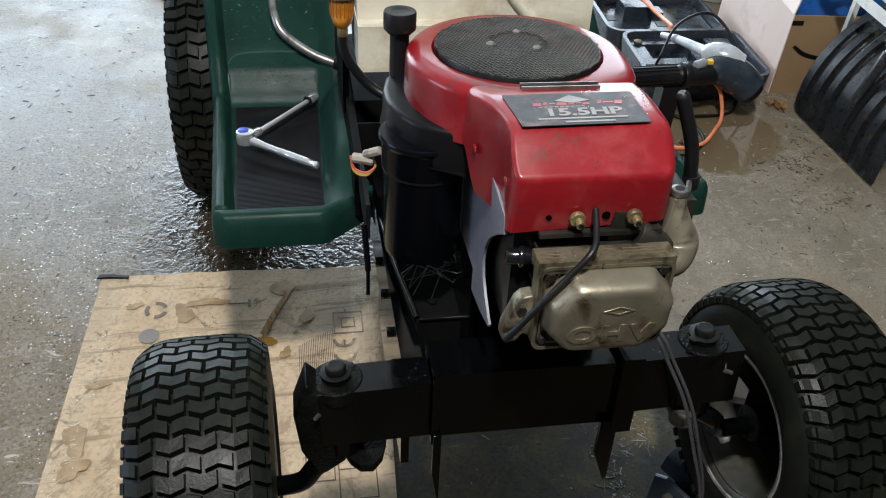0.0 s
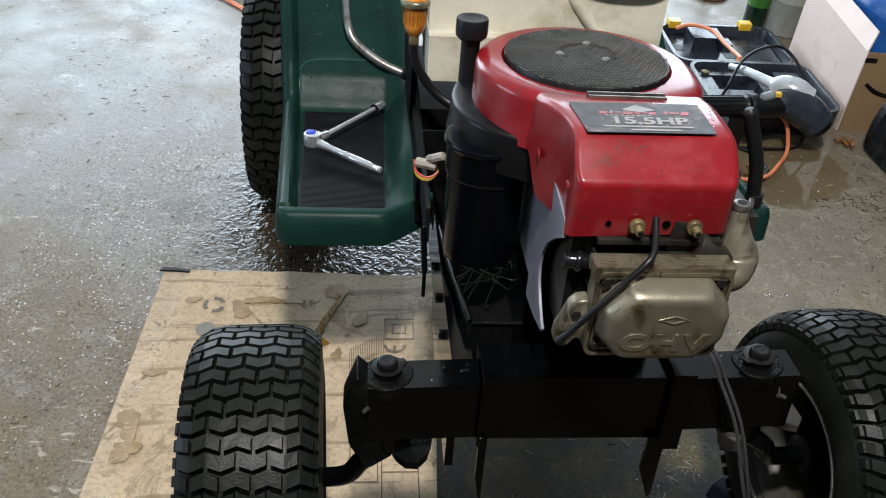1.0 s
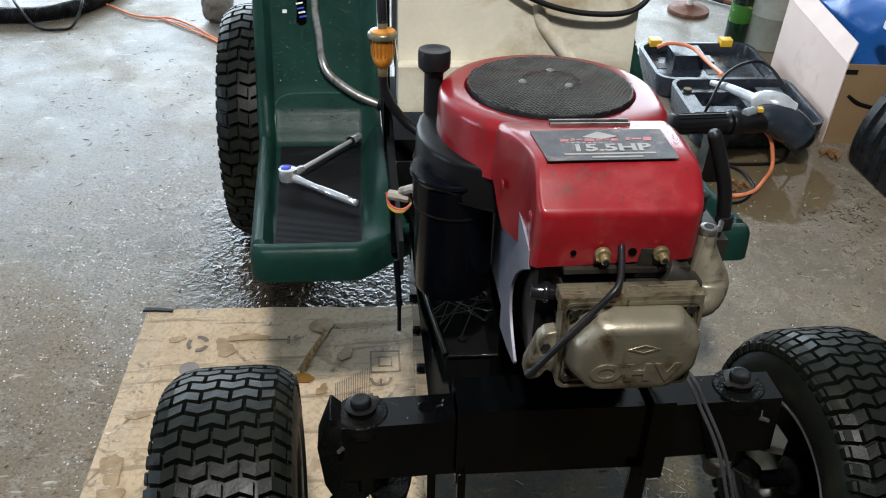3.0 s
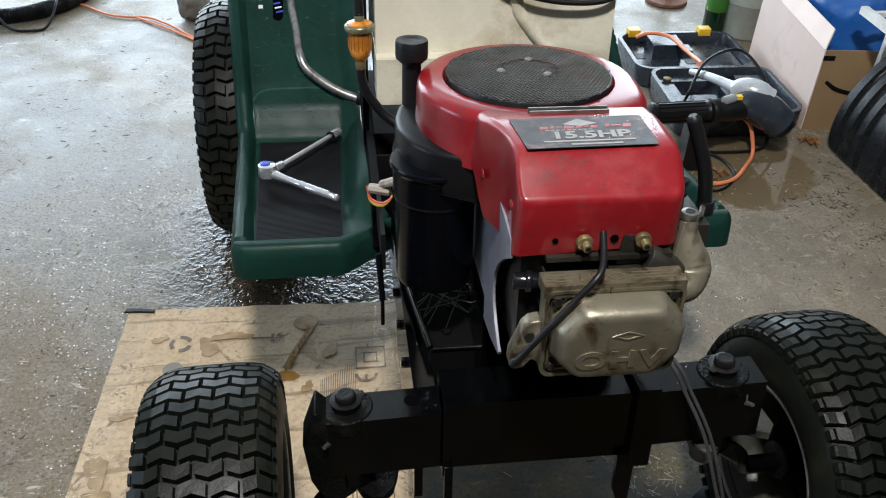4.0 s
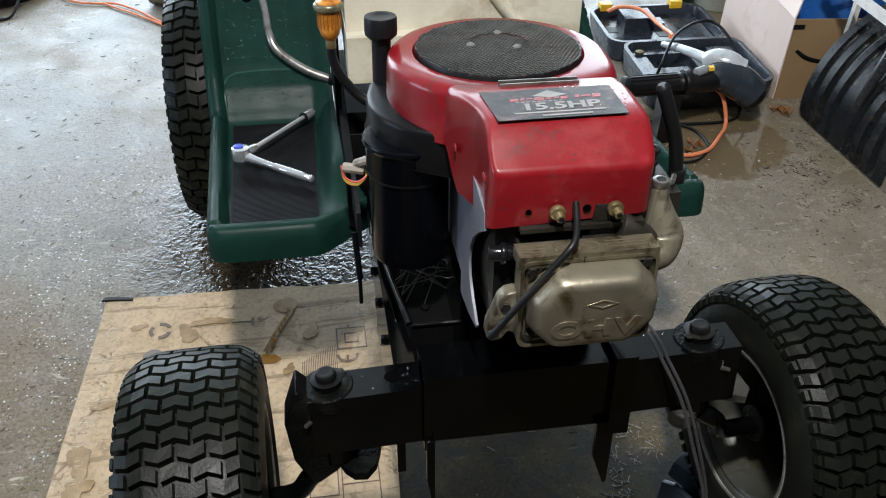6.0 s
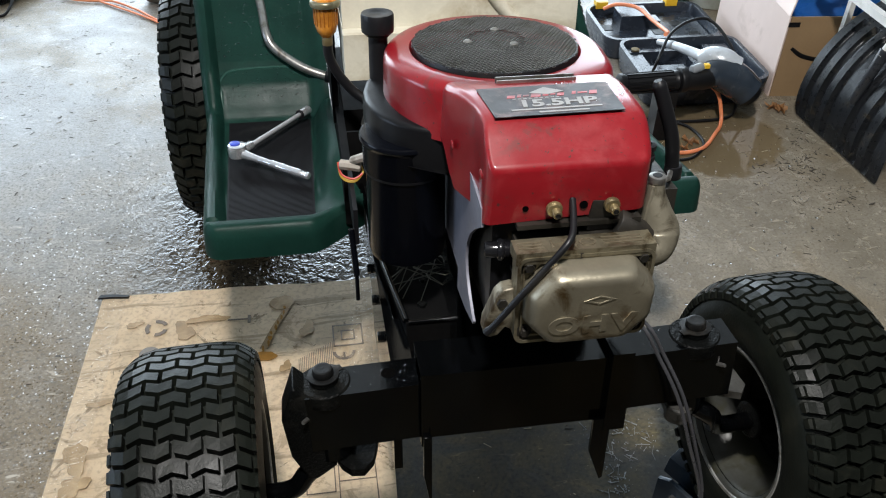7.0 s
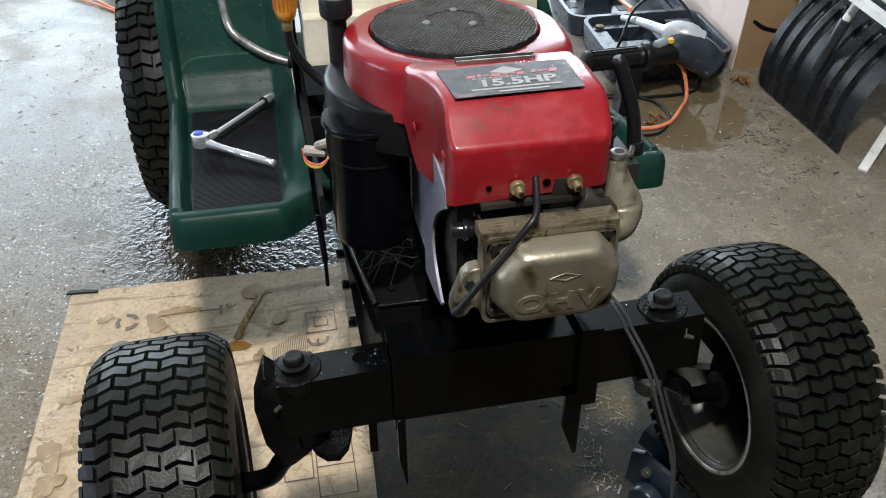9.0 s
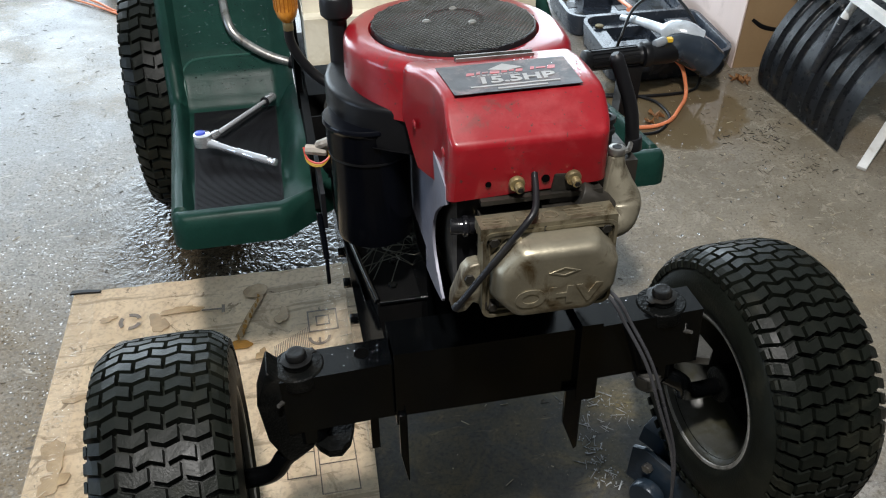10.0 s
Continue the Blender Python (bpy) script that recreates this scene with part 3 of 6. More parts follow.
def tread_mesh(R, w, rows, cols, h):
    """Bent bar-shaped lugs, staggered row by row, plus shoulder lugs."""
    verts, faces = [], []
    step = 2 * math.pi / rows

    def at(u, a, lift):
        r = crown(u, w, R) - 0.009 + lift
        return (u * w * 0.46, r * math.sin(a), r * math.cos(a))

    def lug(us, shift, half, lift):
        base = len(verts)
        n = len(us)
        for lv, k in ((-0.006, 1.04), (lift, 0.92)):
            for edge in (-1, 1):
                for i, u in enumerate(us):
                    um = (us[0] + us[-1]) / 2
                    verts.append(at(um + (u - um) * (1 if lv < 0 else 0.95), shift[i] + edge * half * k, lv))
        for i in range(n - 1):
            faces.append((base + 2 * n + i, base + 2 * n + i + 1, base + 3 * n + i + 1, base + 3 * n + i))
        for i in range(n - 1):
            faces.append((base + i + 1, base + i, base + 2 * n + i, base + 2 * n + i + 1))
            faces.append((base + n + i, base + n + i + 1, base + 3 * n + i + 1, base + 3 * n + i))
        faces.append((base, base + n, base + 3 * n, base + 2 * n))
        faces.append((base + 2 * n - 1, base + n - 1, base + 3 * n - 1, base + 4 * n - 1))

    wd = 2.0 / cols

    def zig(u):
        """The zigzag that all rows share, one tooth a block."""
        t = ((u + 1) / wd) % 1.0
        return 0.27 * step * (abs(t - 0.5) * 2 - 0.5)

    for row in range(rows):
        a0 = row * step
        first = -1 - wd + (0.5 * wd if row % 2 else 0.0)
        for c in range(int(cols) + 3):
            u0, u1 = first + c * wd + 0.024, first + (c + 1) * wd - 0.024
            um = (u0 + u1) / 2
            u0, u1 = max(u0, -1.0), min(u1, 1.0)
            if u1 - u0 < 0.05:
                continue
            us = [u0, um, u1] if u0 < um < u1 else [u0, (u0 + u1) / 2, u1]
            lug(us, [a0 + zig(u) for u in us], step * 0.375, h)
        for sd in (-1, 1):
            # shoulder bars running down on to the sidewall
            base = len(verts)
            za = a0 + zig(sd * 1.0)
            for x2, r2 in ((0.455, crown(1, w, R) + 0.0002), (0.462, R - 0.026), (0.482, R - 0.026), (0.478, crown(1, w, R) - 0.002)):
                for e in (-1, 1):
                    a = za + e * step * 0.30
                    verts.append((sd * x2 * w, r2 * math.sin(a), r2 * math.cos(a)))
            for f in ((0, 1, 7, 6), (6, 7, 5, 4), (0, 6, 4, 2), (1, 3, 5, 7), (2, 4, 5, 3)):
                faces.append(tuple(base + q for q in f))
    bm = bmesh.new()
    vs = [bm.verts.new(p) for p in verts]
    for f in faces:
        bm.faces.new([vs[i] for i in f])
    return bm


def wheel(name, centre, R, w, rim, rows, cols, sign, label, camber=0.0, steer=0.0):
    """A wheel with its tyre, tread and dished rim; sign: the side on which the hub stands."""
    wh = tagged(new(name), label)
    wh.parent, wh.location, wh.rotation_euler = tractor, centre, (0, radians(camber), radians(steer))
    part("tyre", tyre_mesh(R, w, rim), RUBBER, wh, "black ribbed turf tyre")
    part("tread", tread_mesh(R, w, rows, cols, 0.0095), RUBBER, wh, smooth=False)
    turn = Matrix.Rotation(radians(90), 4, "Y")
    prof = [(rim + 0.008, 0.42 * w), (rim + 0.009, 0.450 * w), (rim + 0.003, 0.460 * w), (rim - 0.002, 0.44 * w), (rim - 0.008, 0.36 * w), (rim - 0.010, 0.24 * w), (rim - 0.020, 0.14 * w), (rim - 0.022, -0.06 * w),
            (rim - 0.026, -0.06 * w), (rim - 0.026, -0.08 * w), (rim - 0.012, -0.30 * w), (rim - 0.004, -0.40 * w),
            (rim + 0.003, -0.44 * w), (rim + 0.009, -0.43 * w), (rim + 0.008, -0.40 * w)]
    part("rim", lathe([(r, h * sign) for r, h in prof], 56, turn, closed=True), RIM, wh, "dirty white steel rim with its inner shade painted in")
    part("rim_lip", lathe([(r, h * sign) for r, h in ((rim + 0.0035, 0.455 * w), (rim + 0.0050, 0.472 * w), (rim + 0.0085, 0.476 * w), (rim + 0.0105, 0.466 * w), (rim + 0.0105, 0.44 * w), (rim + 0.004, 0.44 * w))], 64, turn, closed=True), RIMLIP, wh, "scuffed bare rim edge")
    # near-black disc, darker than the rim round it
    part("wheel_disc", lathe([(r, h * sign) for r, h in ((rim - 0.021, -0.04 * w), (rim - 0.030, -0.050 * w), (0.060, -0.024), (0.046, -0.016), (0.020, -0.016), (0.020, -0.022), (0.046, -0.022), (0.060, -0.030), (rim - 0.030, -0.09 * w), (rim - 0.021, -0.08 * w))], 48, turn, closed=True), GRIME, wh)
    part("hub", lathe([(0.018, -0.055), (0.026, -0.05), (0.026, 0.045), (0.018, 0.05)], 24, turn), GRIME, wh)
    return wh


# olive dirt over a base darkened for the unlit inside of the wheel
RIM = surface("dirty_shaded_rim", (0.036, 0.037, 0.032), 0.42, 0.05, (0.022, 0.021, 0.010), (0.46, 0.60), 16, 200, 0.3)
RIMLIP = surface("scuffed_rim_lip", (0.26, 0.26, 0.245), 0.35, 0.3, (0.06, 0.055, 0.04), (0.5, 0.7), 40, 200)
fw = wheel("front_wheel", (-0.3770, 0.010, -0.214), 0.198, 0.161, 0.113, 60, 4.5, 1, "front wheel with black turf tyre", 0.0, 2.0)
fw2 = wheel("front_wheel", (0.4065, 0.0569, -0.2185), 0.1994, 0.1580, 0.1060, 60, 4.5, -1, "front wheel with black turf tyre and dirty rim", 1.0, 4.2)
for sx in (-1, 1):
    c = UNTILT @ Vector((-0.415 if sx < 0 else 0.290, 1.11, 0.262))
    wheel("rear_wheel", c, 0.262, 0.19, 0.115, 60, 4.0, -sx, "large rear wheel with black turf tyre")


# front axle: pressed beam, kingpin bolts, spindle plates
def roll_axle(ob):
    ob.matrix_local = Matrix.Rotation(radians(-2.4), 4, "Y")
    return ob


BOLT = surface("black_oxide_bolt", (0.006, 0.006, 0.006), 0.36, 0.0, (0.020, 0.018, 0.015), (0.5, 0.7), 60, 260, 0.2, 0.3, 0.001, 0.1, 0.0, 0.16)
axle = roll_axle(part("front_axle", box(-0.245, 0.27, -0.012, 0.036, -0.111, -0.028), BLACK, tractor, "glossy black steel axle beam", bevel=0.004))
for sx, x in ((-1, -0.222), (1, 0.226)):
    yb = 0.014
    at = Matrix.Translation((x, yb, 0))
    part("boss", lathe([(0.0290, -0.046), (0.0305, -0.044), (0.0305, -0.0275), (0.0290, -0.0258)], 36, at), GRIME, axle)
    part("collar", lathe([(0.0150, -0.0262), (0.0172, -0.024), (0.0172, -0.0190), (0.0160, -0.0175), (0.010, -0.0175)], 30, at), GRIME, axle)
    part("washer", prism([(0.0186 * math.cos(radians(a)), 0.0186 * math.sin(radians(a))) for a in range(20, 345, 12)] + [(0.0235, -0.0050), (0.0235, 0.0040)], -0.0177, -0.0160, None, at @ Matrix.Rotation(radians(25 if sx < 0 else 205), 4, "Z")), BOLT, axle, bevel=0.0004)
    part("kingpin_bolt", lathe([(0.0118, -0.0162), (0.0124, -0.0150), (0.0120, -0.0098), (0.0108, -0.0078), (0.0092, -0.0072), (0.0070, -0.0076), (0.002, -0.0074)], 30, at), BOLT, axle, "grimy domed pin head")
    xs = x + sx * 0.032
    part("grease_nipple", rod((xs - sx * 0.012, yb - 0.018, -0.062), (xs - sx * 0.004, yb - 0.034, -0.055), 0.0034, 0.0024, 10), STEEL, axle)
    part("spindle_yoke", lathe([(0.020, -0.136), (0.026, -0.132), (0.026, -0.108), (0.02, -0.104)], 26, Matrix.Translation((x, yb, 0))), BLACK, axle)
    part("stub_axle", tube([(x + sx * 0.01, yb - 0.01, -0.140), (x + sx * 0.035, yb - 0.012, -0.160), (x + sx * 0.060, yb - 0.012 if sx < 0 else yb + 0.012, -0.185 if sx < 0 else -0.205), (x + sx * 0.13, yb - 0.006 if sx < 0 else yb + 0.036, -0.190 if sx < 0 else -0.230), (x + sx * 0.165, yb if sx < 0 else yb + 0.042, -0.194 if sx < 0 else -0.234)], 0.0125, 14), BLACK, axle)
    hub = [(-0.235, -0.032), (-0.245, -0.026), (-0.257, -0.012), (-0.275, -0.060), (-0.271, -0.118), (-0.256, -0.156), (-0.245, -0.161), (-0.219, -0.142), (-0.215, -0.05)]
    mm = Matrix.Translation((0, 0.034, 0)) @ Matrix.Rotation(radians(90), 4, "X")
    if sx > 0:
        hub = [(-0.240, -0.030), (-0.256, -0.040), (-0.262, -0.075), (-0.285, -0.110), (-0.275, -0.125), (-0.235, -0.120)]
    part("knuckle_bracket", prism([(a if sx < 0 else -a, b3) for a, b3 in hub], 0.0, 0.044 if sx < 0 else 0.016, None, mm), GRIME, axle, bevel=0.004, seg=3)
    if sx < 0:
        plate = [(-0.222, 0.004), (-0.214, -0.014), (-0.203, -0.026), (-0.188, -0.028), (-0.176, -0.014), (-0.170, 0.006), (-0.165, 0.032), (-0.200, 0.050), (-0.250, 0.046), (-0.270, 0.012), (-0.256, -0.008)]
    else:
        plate = [(0.196, 0.015), (0.194, -0.008), (0.203, -0.020), (0.218, -0.018), (0.232, -0.006), (0.262, 0.018), (0.2977, 0.002), (0.309, 0.016), (0.3050, 0.086), (0.240, 0.070)]
    zp = -0.146 if sx < 0 else -0.138
    part("spindle_plate", prism(plate, zp, zp + 0.011), GREYCAST if sx > 0 else GRIME, axle, bevel=0.004, seg=3)
    if sx > 0:
        part("plate_boss", lathe([(0.013, zp - 0.012), (0.016, zp - 0.009), (0.016, zp + 0.010), (0.0135, zp + 0.013), (0.006, zp + 0.013)], 24, Matrix.Translation((0.211, -0.002, 0))), GREYCAST, axle)
part("bolt_hole", lathe([(0.0090, -0.0276), (0.0090, -0.032)], 24, Matrix.Translation((-0.147, 0.015, 0))), HOLE, axle)
rnd = random.Random(4)
drops([((rnd.uniform(-0.215, -0.12), rnd.uniform(-0.004, 0.032), -0.0278), rnd.uniform(0.0005, 0.0012)) for _ in range(22)]
      + [((rnd.uniform(0.13, 0.21), rnd.uniform(-0.004, 0.032), -0.0278), rnd.uniform(0.0005, 0.0012)) for _ in range(16)], "water_drops", axle)

# frame: front channel, tray and side rails
frame_part = part("front_channel", box(-0.113, 0.134, -0.022, 0.040, -0.108, -0.012), BLACK, tractor, "glossy black pressed frame channel", bevel=0.005)
part("cross_plate", box(-0.113, 0.134, 0.041, 0.114, -0.108, -0.088), BLACK, tractor, bevel=0.002)
part("channel_lip", box(-0.113, -0.104, -0.026, 0.02, -0.118, -0.008), BLACK, frame_part, bevel=0.002)
part("channel_lip", box(0.108, 0.134, -0.032, 0.03, -0.118, 0.0), BLACK, frame_part, bevel=0.003)
for x, w2, tip in ((-0.106, 0.010, -0.215), (0.106, 0.022, -0.205)):
    b = bmesh.new()
    prism([(x - w2 / 2, -0.10), (x + w2 / 2, -0.10), (x + w2 / 2, tip + 0.004), (x + w2 * 0.3, tip), (x - w2 / 2, tip + 0.05)], -0.003, 0.003, b, Matrix.Translation((0, -0.028, 0)) @ Matrix.Rotation(radians(90), 4, "X"))
    part("hanger_bracket", b, BLACK, frame_part, bevel=0.001)
part("engine_tray", prism([(-0.113, 0.115), (0.145, 0.115), (0.150, 0.62), (-0.150, 0.62), (-0.131, 0.280)], -0.095, -0.042), MATTBLK, tractor, "black engine mounting tray", bevel=0.005, seg=3)
part("tray_lip", tube([(-0.1125, 0.118, -0.0405), (-0.1310, 0.280, -0.0405), (-0.1480, 0.60, -0.0405)], 0.0042, 12, smooth=False), BLACK, tractor)
part("tray_lip", rod((-0.110, 0.1155, -0.0410), (0.142, 0.1155, -0.0410), 0.0030), BLACK, tractor)
for x, y, r in ((-0.088, 0.150, 0.0065), (-0.050, 0.165, 0.0050), (-0.080, 0.205, 0.0045)):
    part("tray_bolt", hexhead((x, y, -0.042), (x, y, -0.038), r), GRIME, tractor)
for sx in (-1, 1):
    part("rail_flange", box(min(sx * 0.127, sx * 0.112), max(sx * 0.127, sx * 0.112), 0.06, 0.152, -0.100, -0.062), BLACK, tractor, bevel=0.002)
    rail = part("side_rail", box(sx * 0.133 - 0.006, sx * 0.133 + 0.006, 0.06, 1.25, -0.165, -0.060), BLACK, tractor, bevel=0.003)
    for y in (0.10, 0.165, 0.25, 0.33):
        part("rail_bolt", hexhead((sx * 0.139, y, -0.10), (sx * 0.147, y, -0.10), 0.0075), BLACK, rail)

part("rail_gusset", box(-0.139, -0.128, 0.05, 0.36, -0.232, -0.166), BLACK, tractor, bevel=0.003)
CABLE = surface("grey_cable", (0.05, 0.05, 0.055), 0.3)

# ---- engine ----
CX, CY, RR = 0.003, 0.186, 0.128


def between(table, y):
    """A value from a short table of (y, value), eased from entry to entry."""
    if y <= table[0][0]:
        return table[0][1]
    for (a, p), (b, q) in zip(table, table[1:]):
        if y <= b:
            return p + (q - p) * (y - a) / (b - a)
    return table[-1][1]


def shroud_mesh():
    """The cowl: a round drum with a rolled shoulder, and the square hood that runs forward from it."""
    bm = bmesh.new()
    N = 144

    def rim(a):
        d = (math.degrees(a) + 180) % 360 - 180
        return RR + 0.0125 * math.exp(-((d + 36) / 17) ** 2)

    prof = [(None, 0.0960, 0.272), (None, 0.0966, 0.2885), (None, 0.0985, 0.2912), (-0.0200, 0, 0.2914), (-0.0110, 0, 0.2908), (-0.0066, 0, 0.2893),
            (-0.0031, 0, 0.2866), (-0.0008, 0, 0.2828), (0.0, 0, 0.278), (0.0006, 0, 0.262), (0.0012, 0, 0.245), (0.0016, 0, 0.226), (-0.004, 0, 0.2265), (-0.004, 0, 0.262)]
    rows = []
    for off, r, z in prof:
        rows.append([bm.verts.new((CX + (r if off is None else rim(a) + off) * math.cos(a), CY + (r if off is None else rim(a) + off) * math.sin(a), z))
                     for a in (2 * math.pi * k / N for k in range(N))])
    for a, b in zip(rows, rows[1:]):
        for k in range(N):
            bm.faces.new((a[k], a[(k + 1) % N], b[(k + 1) % N], b[k]))
    # hood, lofted from the drum to the front
    left = [(-0.0630, -0.0470), (-0.0615, -0.0498), (-0.058, -0.0520), (-0.052, -0.0532), (-0.040, -0.0530), (-0.018, -0.0510), (0.010, -0.0535), (0.033, -0.0590), (0.055, -0.0660), (0.070, -0.0705), (0.084, -0.0735), (0.098, -0.0735)]
    right = [(-0.0630, 0.0945), (-0.0615, 0.1000), (-0.058, 0.1040), (-0.050, 0.1075), (-0.038, 0.1098), (-0.02, 0.1115), (0.046, 0.1150), (0.075, 0.1160), (0.098, 0.1165)]
    crest = [(-0.0630, 0.2590), (-0.0622, 0.2625), (-0.0600, 0.2655), (-0.054, 0.2695), (-0.042, 0.2785), (-0.030, 0.2880), (-0.022, 0.2930), (-0.012, 0.2960), (0.0, 0.2970), (0.040, 0.2966), (0.060, 0.2950), (0.070, 0.2934), (0.078, 0.2920), (0.088, 0.2908), (0.098, 0.2860)]
    stations = [-0.0630, -0.0627, -0.0622, -0.0612, -0.0600, -0.058, -0.054, -0.048, -0.042, -0.036, -0.030, -0.026, -0.022, -0.018, -0.012, -0.006, 0.0, 0.012, 0.024, 0.036, 0.048, 0.060, 0.070, 0.078, 0.084, 0.088, 0.093, 0.098]
    rings = []
    for y in stations:
        xl, xr, zt = between(left, y), between(right, y), between(crest, y)
        low = between([(-0.063, 0.203), (0.03, 0.188), (0.052, 0.187), (0.072, 0.226), (0.098, 0.240)], y)
        front = max(0.0, min(1.0, (-0.035 - y) / 0.028))
        rl, rr = 0.0050 + 0.0060 * max(0.0, min(1.0, (y - 0.01) / 0.06)), 0.0120 - 0.006 * front
        pts = []
        for f in (0.0, 0.25, 0.5, 0.75, 1.0):
            pts.append((xl - 0.0025 * (1 - f), low + (zt - rl - low) * f))
        for k in range(1, 6):
            a = math.pi - k * math.pi / 10
            pts.append((xl + rl + rl * math.cos(a), zt - rl + rl * math.sin(a)))
        for f in (0.2, 0.4, 0.6, 0.8):
            pts.append((xl + rl + (xr - xl - rl - rr) * f, zt + 0.0004 * math.sin(math.pi * f)))
        for k in range(0, 6):
            a = math.pi / 2 - k * math.pi / 10
            pts.append((xr - rr + rr * math.cos(a), zt - rr + rr * math.sin(a)))
        for f in (0.75, 0.5, 0.25, 0.0):
            pts.append((xr + 0.001 * (1 - f), 0.209 + (zt - rr - 0.209) * f))
        rings.append([bm.verts.new((x, y + 0.0045 * (zt - z) / 0.06 * front, z)) for x, z in pts])
    for a, b in zip(rings, rings[1:]):
        for k in range(len(a) - 1):
            bm.faces.new((a[k], a[k + 1], b[k + 1], b[k]))
    bm.faces.new(rings[0])
    inner = [bm.verts.new((v.co.x * 0.94 + 0.002, v.co.y + 0.006, v.co.z)) for v in (rings[0][0], rings[0][-1])]
    bm.faces.new((rings[0][-1], rings[0][0], inner[0], inner[1]))
    return bm


shroud = part("engine_shroud", shroud_mesh(), RED, tractor, "glossy red engine cowl with worn patches")
# intake screen: wire mesh in hexagons over a dark fan
part("fan", lathe([(0.093, 0.262), (0.093, 0.266), (0.03, 0.270), (0.02, 0.278), (0.005, 0.279)], 48, Matrix.Translation((CX, CY, 0))), plain("fan_black", (0.002, 0.002, 0.002), 0.8), shroud)


def screen_mesh():
    """A perforated disc: a honeycomb of thin walls, slightly domed, with a rolled rim."""
    verts, faces = [], []
    p = 0.0047
    R0 = 0.0940
    for i in range(-27, 28):
        for j in range(-27, 28):
            x, y = p * (i + 0.5 * (j % 2)), p * 0.866 * j
            d = math.hypot(x, y)
            if d > R0:
                continue
            zt = 0.3000 - 0.004 * (d / R0) ** 2 - (0.0012 if d < 0.033 else 0)
            hole = 0.545 if 0.029 < d < 0.0335 else (0.475 if d < 0.029 else 0.505)
            base = len(verts)
            for k in range(6):
                a = math.pi / 6 + k * math.pi / 3
                verts.append((CX + x + p * 0.577 * math.cos(a), CY + y + p * 0.577 * math.sin(a), zt))
            for lv in (0, -0.0009):
                for k in range(6):
                    a = math.pi / 6 + k * math.pi / 3
                    verts.append((CX + x + p * hole * math.cos(a), CY + y + p * hole * math.sin(a), zt - 0.0003 + lv))
            for k in range(6):
                j2 = (k + 1) % 6
                faces.append((base + k, base + j2, base + 6 + j2, base + 6 + k))
                faces.append((base + 6 + k, base + 6 + j2, base + 12 + j2, base + 12 + k))
    me = bpy.data.meshes.new("screen")
    me.from_pydata(verts, [], faces)
    bm = bmesh.new()
    bm.from_mesh(me)
    return bm


SCREEN = surface("screen_steel", (0.125, 0.130, 0.128), 0.40, 0.6, (0.06, 0.06, 0.045), (0.5, 0.75), 20, 200)
screen = part("intake_screen", screen_mesh(), SCREEN, shroud, "black perforated steel screen", smooth=False)
part("screen_rim", lathe([(0.0930, 0.2960), (0.0944, 0.2958), (0.0955, 0.2935), (0.0955, 0.283), (0.0942, 0.283), (0.0942, 0.292), (0.0930, 0.2945)], 72, Matrix.Translation((CX, CY, 0)), closed=True), BLACKPL, shroud)
for x, y in ((-0.029, 0.185), (0.022, 0.171), (0.010, 0.222)):
    part("screen_screw", lathe([(0.0052, 0.2975), (0.005, 0.2995), (0.003, 0.301), (0.001, 0.3012)], 14, Matrix.Translation((x, y, 0))), STEEL, shroud)
# decal, slot and cowl screws
DEC = Matrix.Translation((0.023, 0.012, 0.2975)) @ Matrix.Rotation(radians(1.0), 4, "Z")
decal = part("decal", prism([(-0.064, -0.033), (0.064, -0.033), (0.068, 0.037), (-0.068, 0.037)], 0, 0.0006, None, DEC), DECAL, shroud, "scuffed dark power decal")
letters("15.5HP", 0.0215, DEC @ Matrix.Translation((0.004, -0.0075, 0.0009)) @ Matrix(((1.25, 0.12, 0, 0), (0, 1, 0, 0), (0, 0, 1, 0), (0, 0, 0, 1))), "lettering", SILVERP, shroud, bold=0.0007)
b = bmesh.new()
for x0, x1, y in ((-0.045, 0.045, -0.0215), (-0.02, 0.03, -0.029)):
    box(x0, x1, y, y + 0.0028, 0.0006, 0.0011, b, DEC)
part("print_bar", b, SILVERP, shroud)
b = prism([(-0.018, 0.019), (0.0, 0.013), (0.018, 0.019), (0.0, 0.031)], 0.0006, 0.0012, None, DEC)
part("print_shape", b, SILVERP, shroud)
b = bmesh.new()
for k, (x, w) in enumerate(((-0.046, 0.008), (-0.036, 0.004), (-0.030, 0.006), (-0.022, 0.010), (-0.010, 0.006), (-0.002, 0.005), (0.005, 0.007), (0.020, 0.004), (0.026, 0.010), (0.038, 0.008))):
    box(x, x + w, 0.0085 + 0.0015 * (k % 3), 0.0150 + 0.002 * (k % 2), 0.0006, 0.0009, b, DEC @ Matrix(((1, 0.35, 0, 0), (0, 1, 0, 0), (0, 0, 1, 0), (0, 0, 0, 1))))
part("print_bar", b, REDP, shroud, "worn red script print")
b = bmesh.new()
for k in range(9):
    box(-0.038 + k * 0.0055, -0.0345 + k * 0.0055, 0.0050, 0.0066, 0.0006, 0.0009, b, DEC)
part("print_bar", b, SILVERP, shroud)
part("cowl_slot", box(-0.020, 0.064, 0.069, 0.0755, 0.290, 0.2964), ALUDK, shroud, "bare metal trim strip", bevel=0.001)
part("slot_edge", box(-0.020, 0.064, 0.0755, 0.0772, 0.290, 0.2982), STEEL, shroud, bevel=0.0004)
part("slot_edge", box(-0.020, 0.064, 0.0673, 0.069, 0.290, 0.2976), STEEL, shroud, bevel=0.0004)
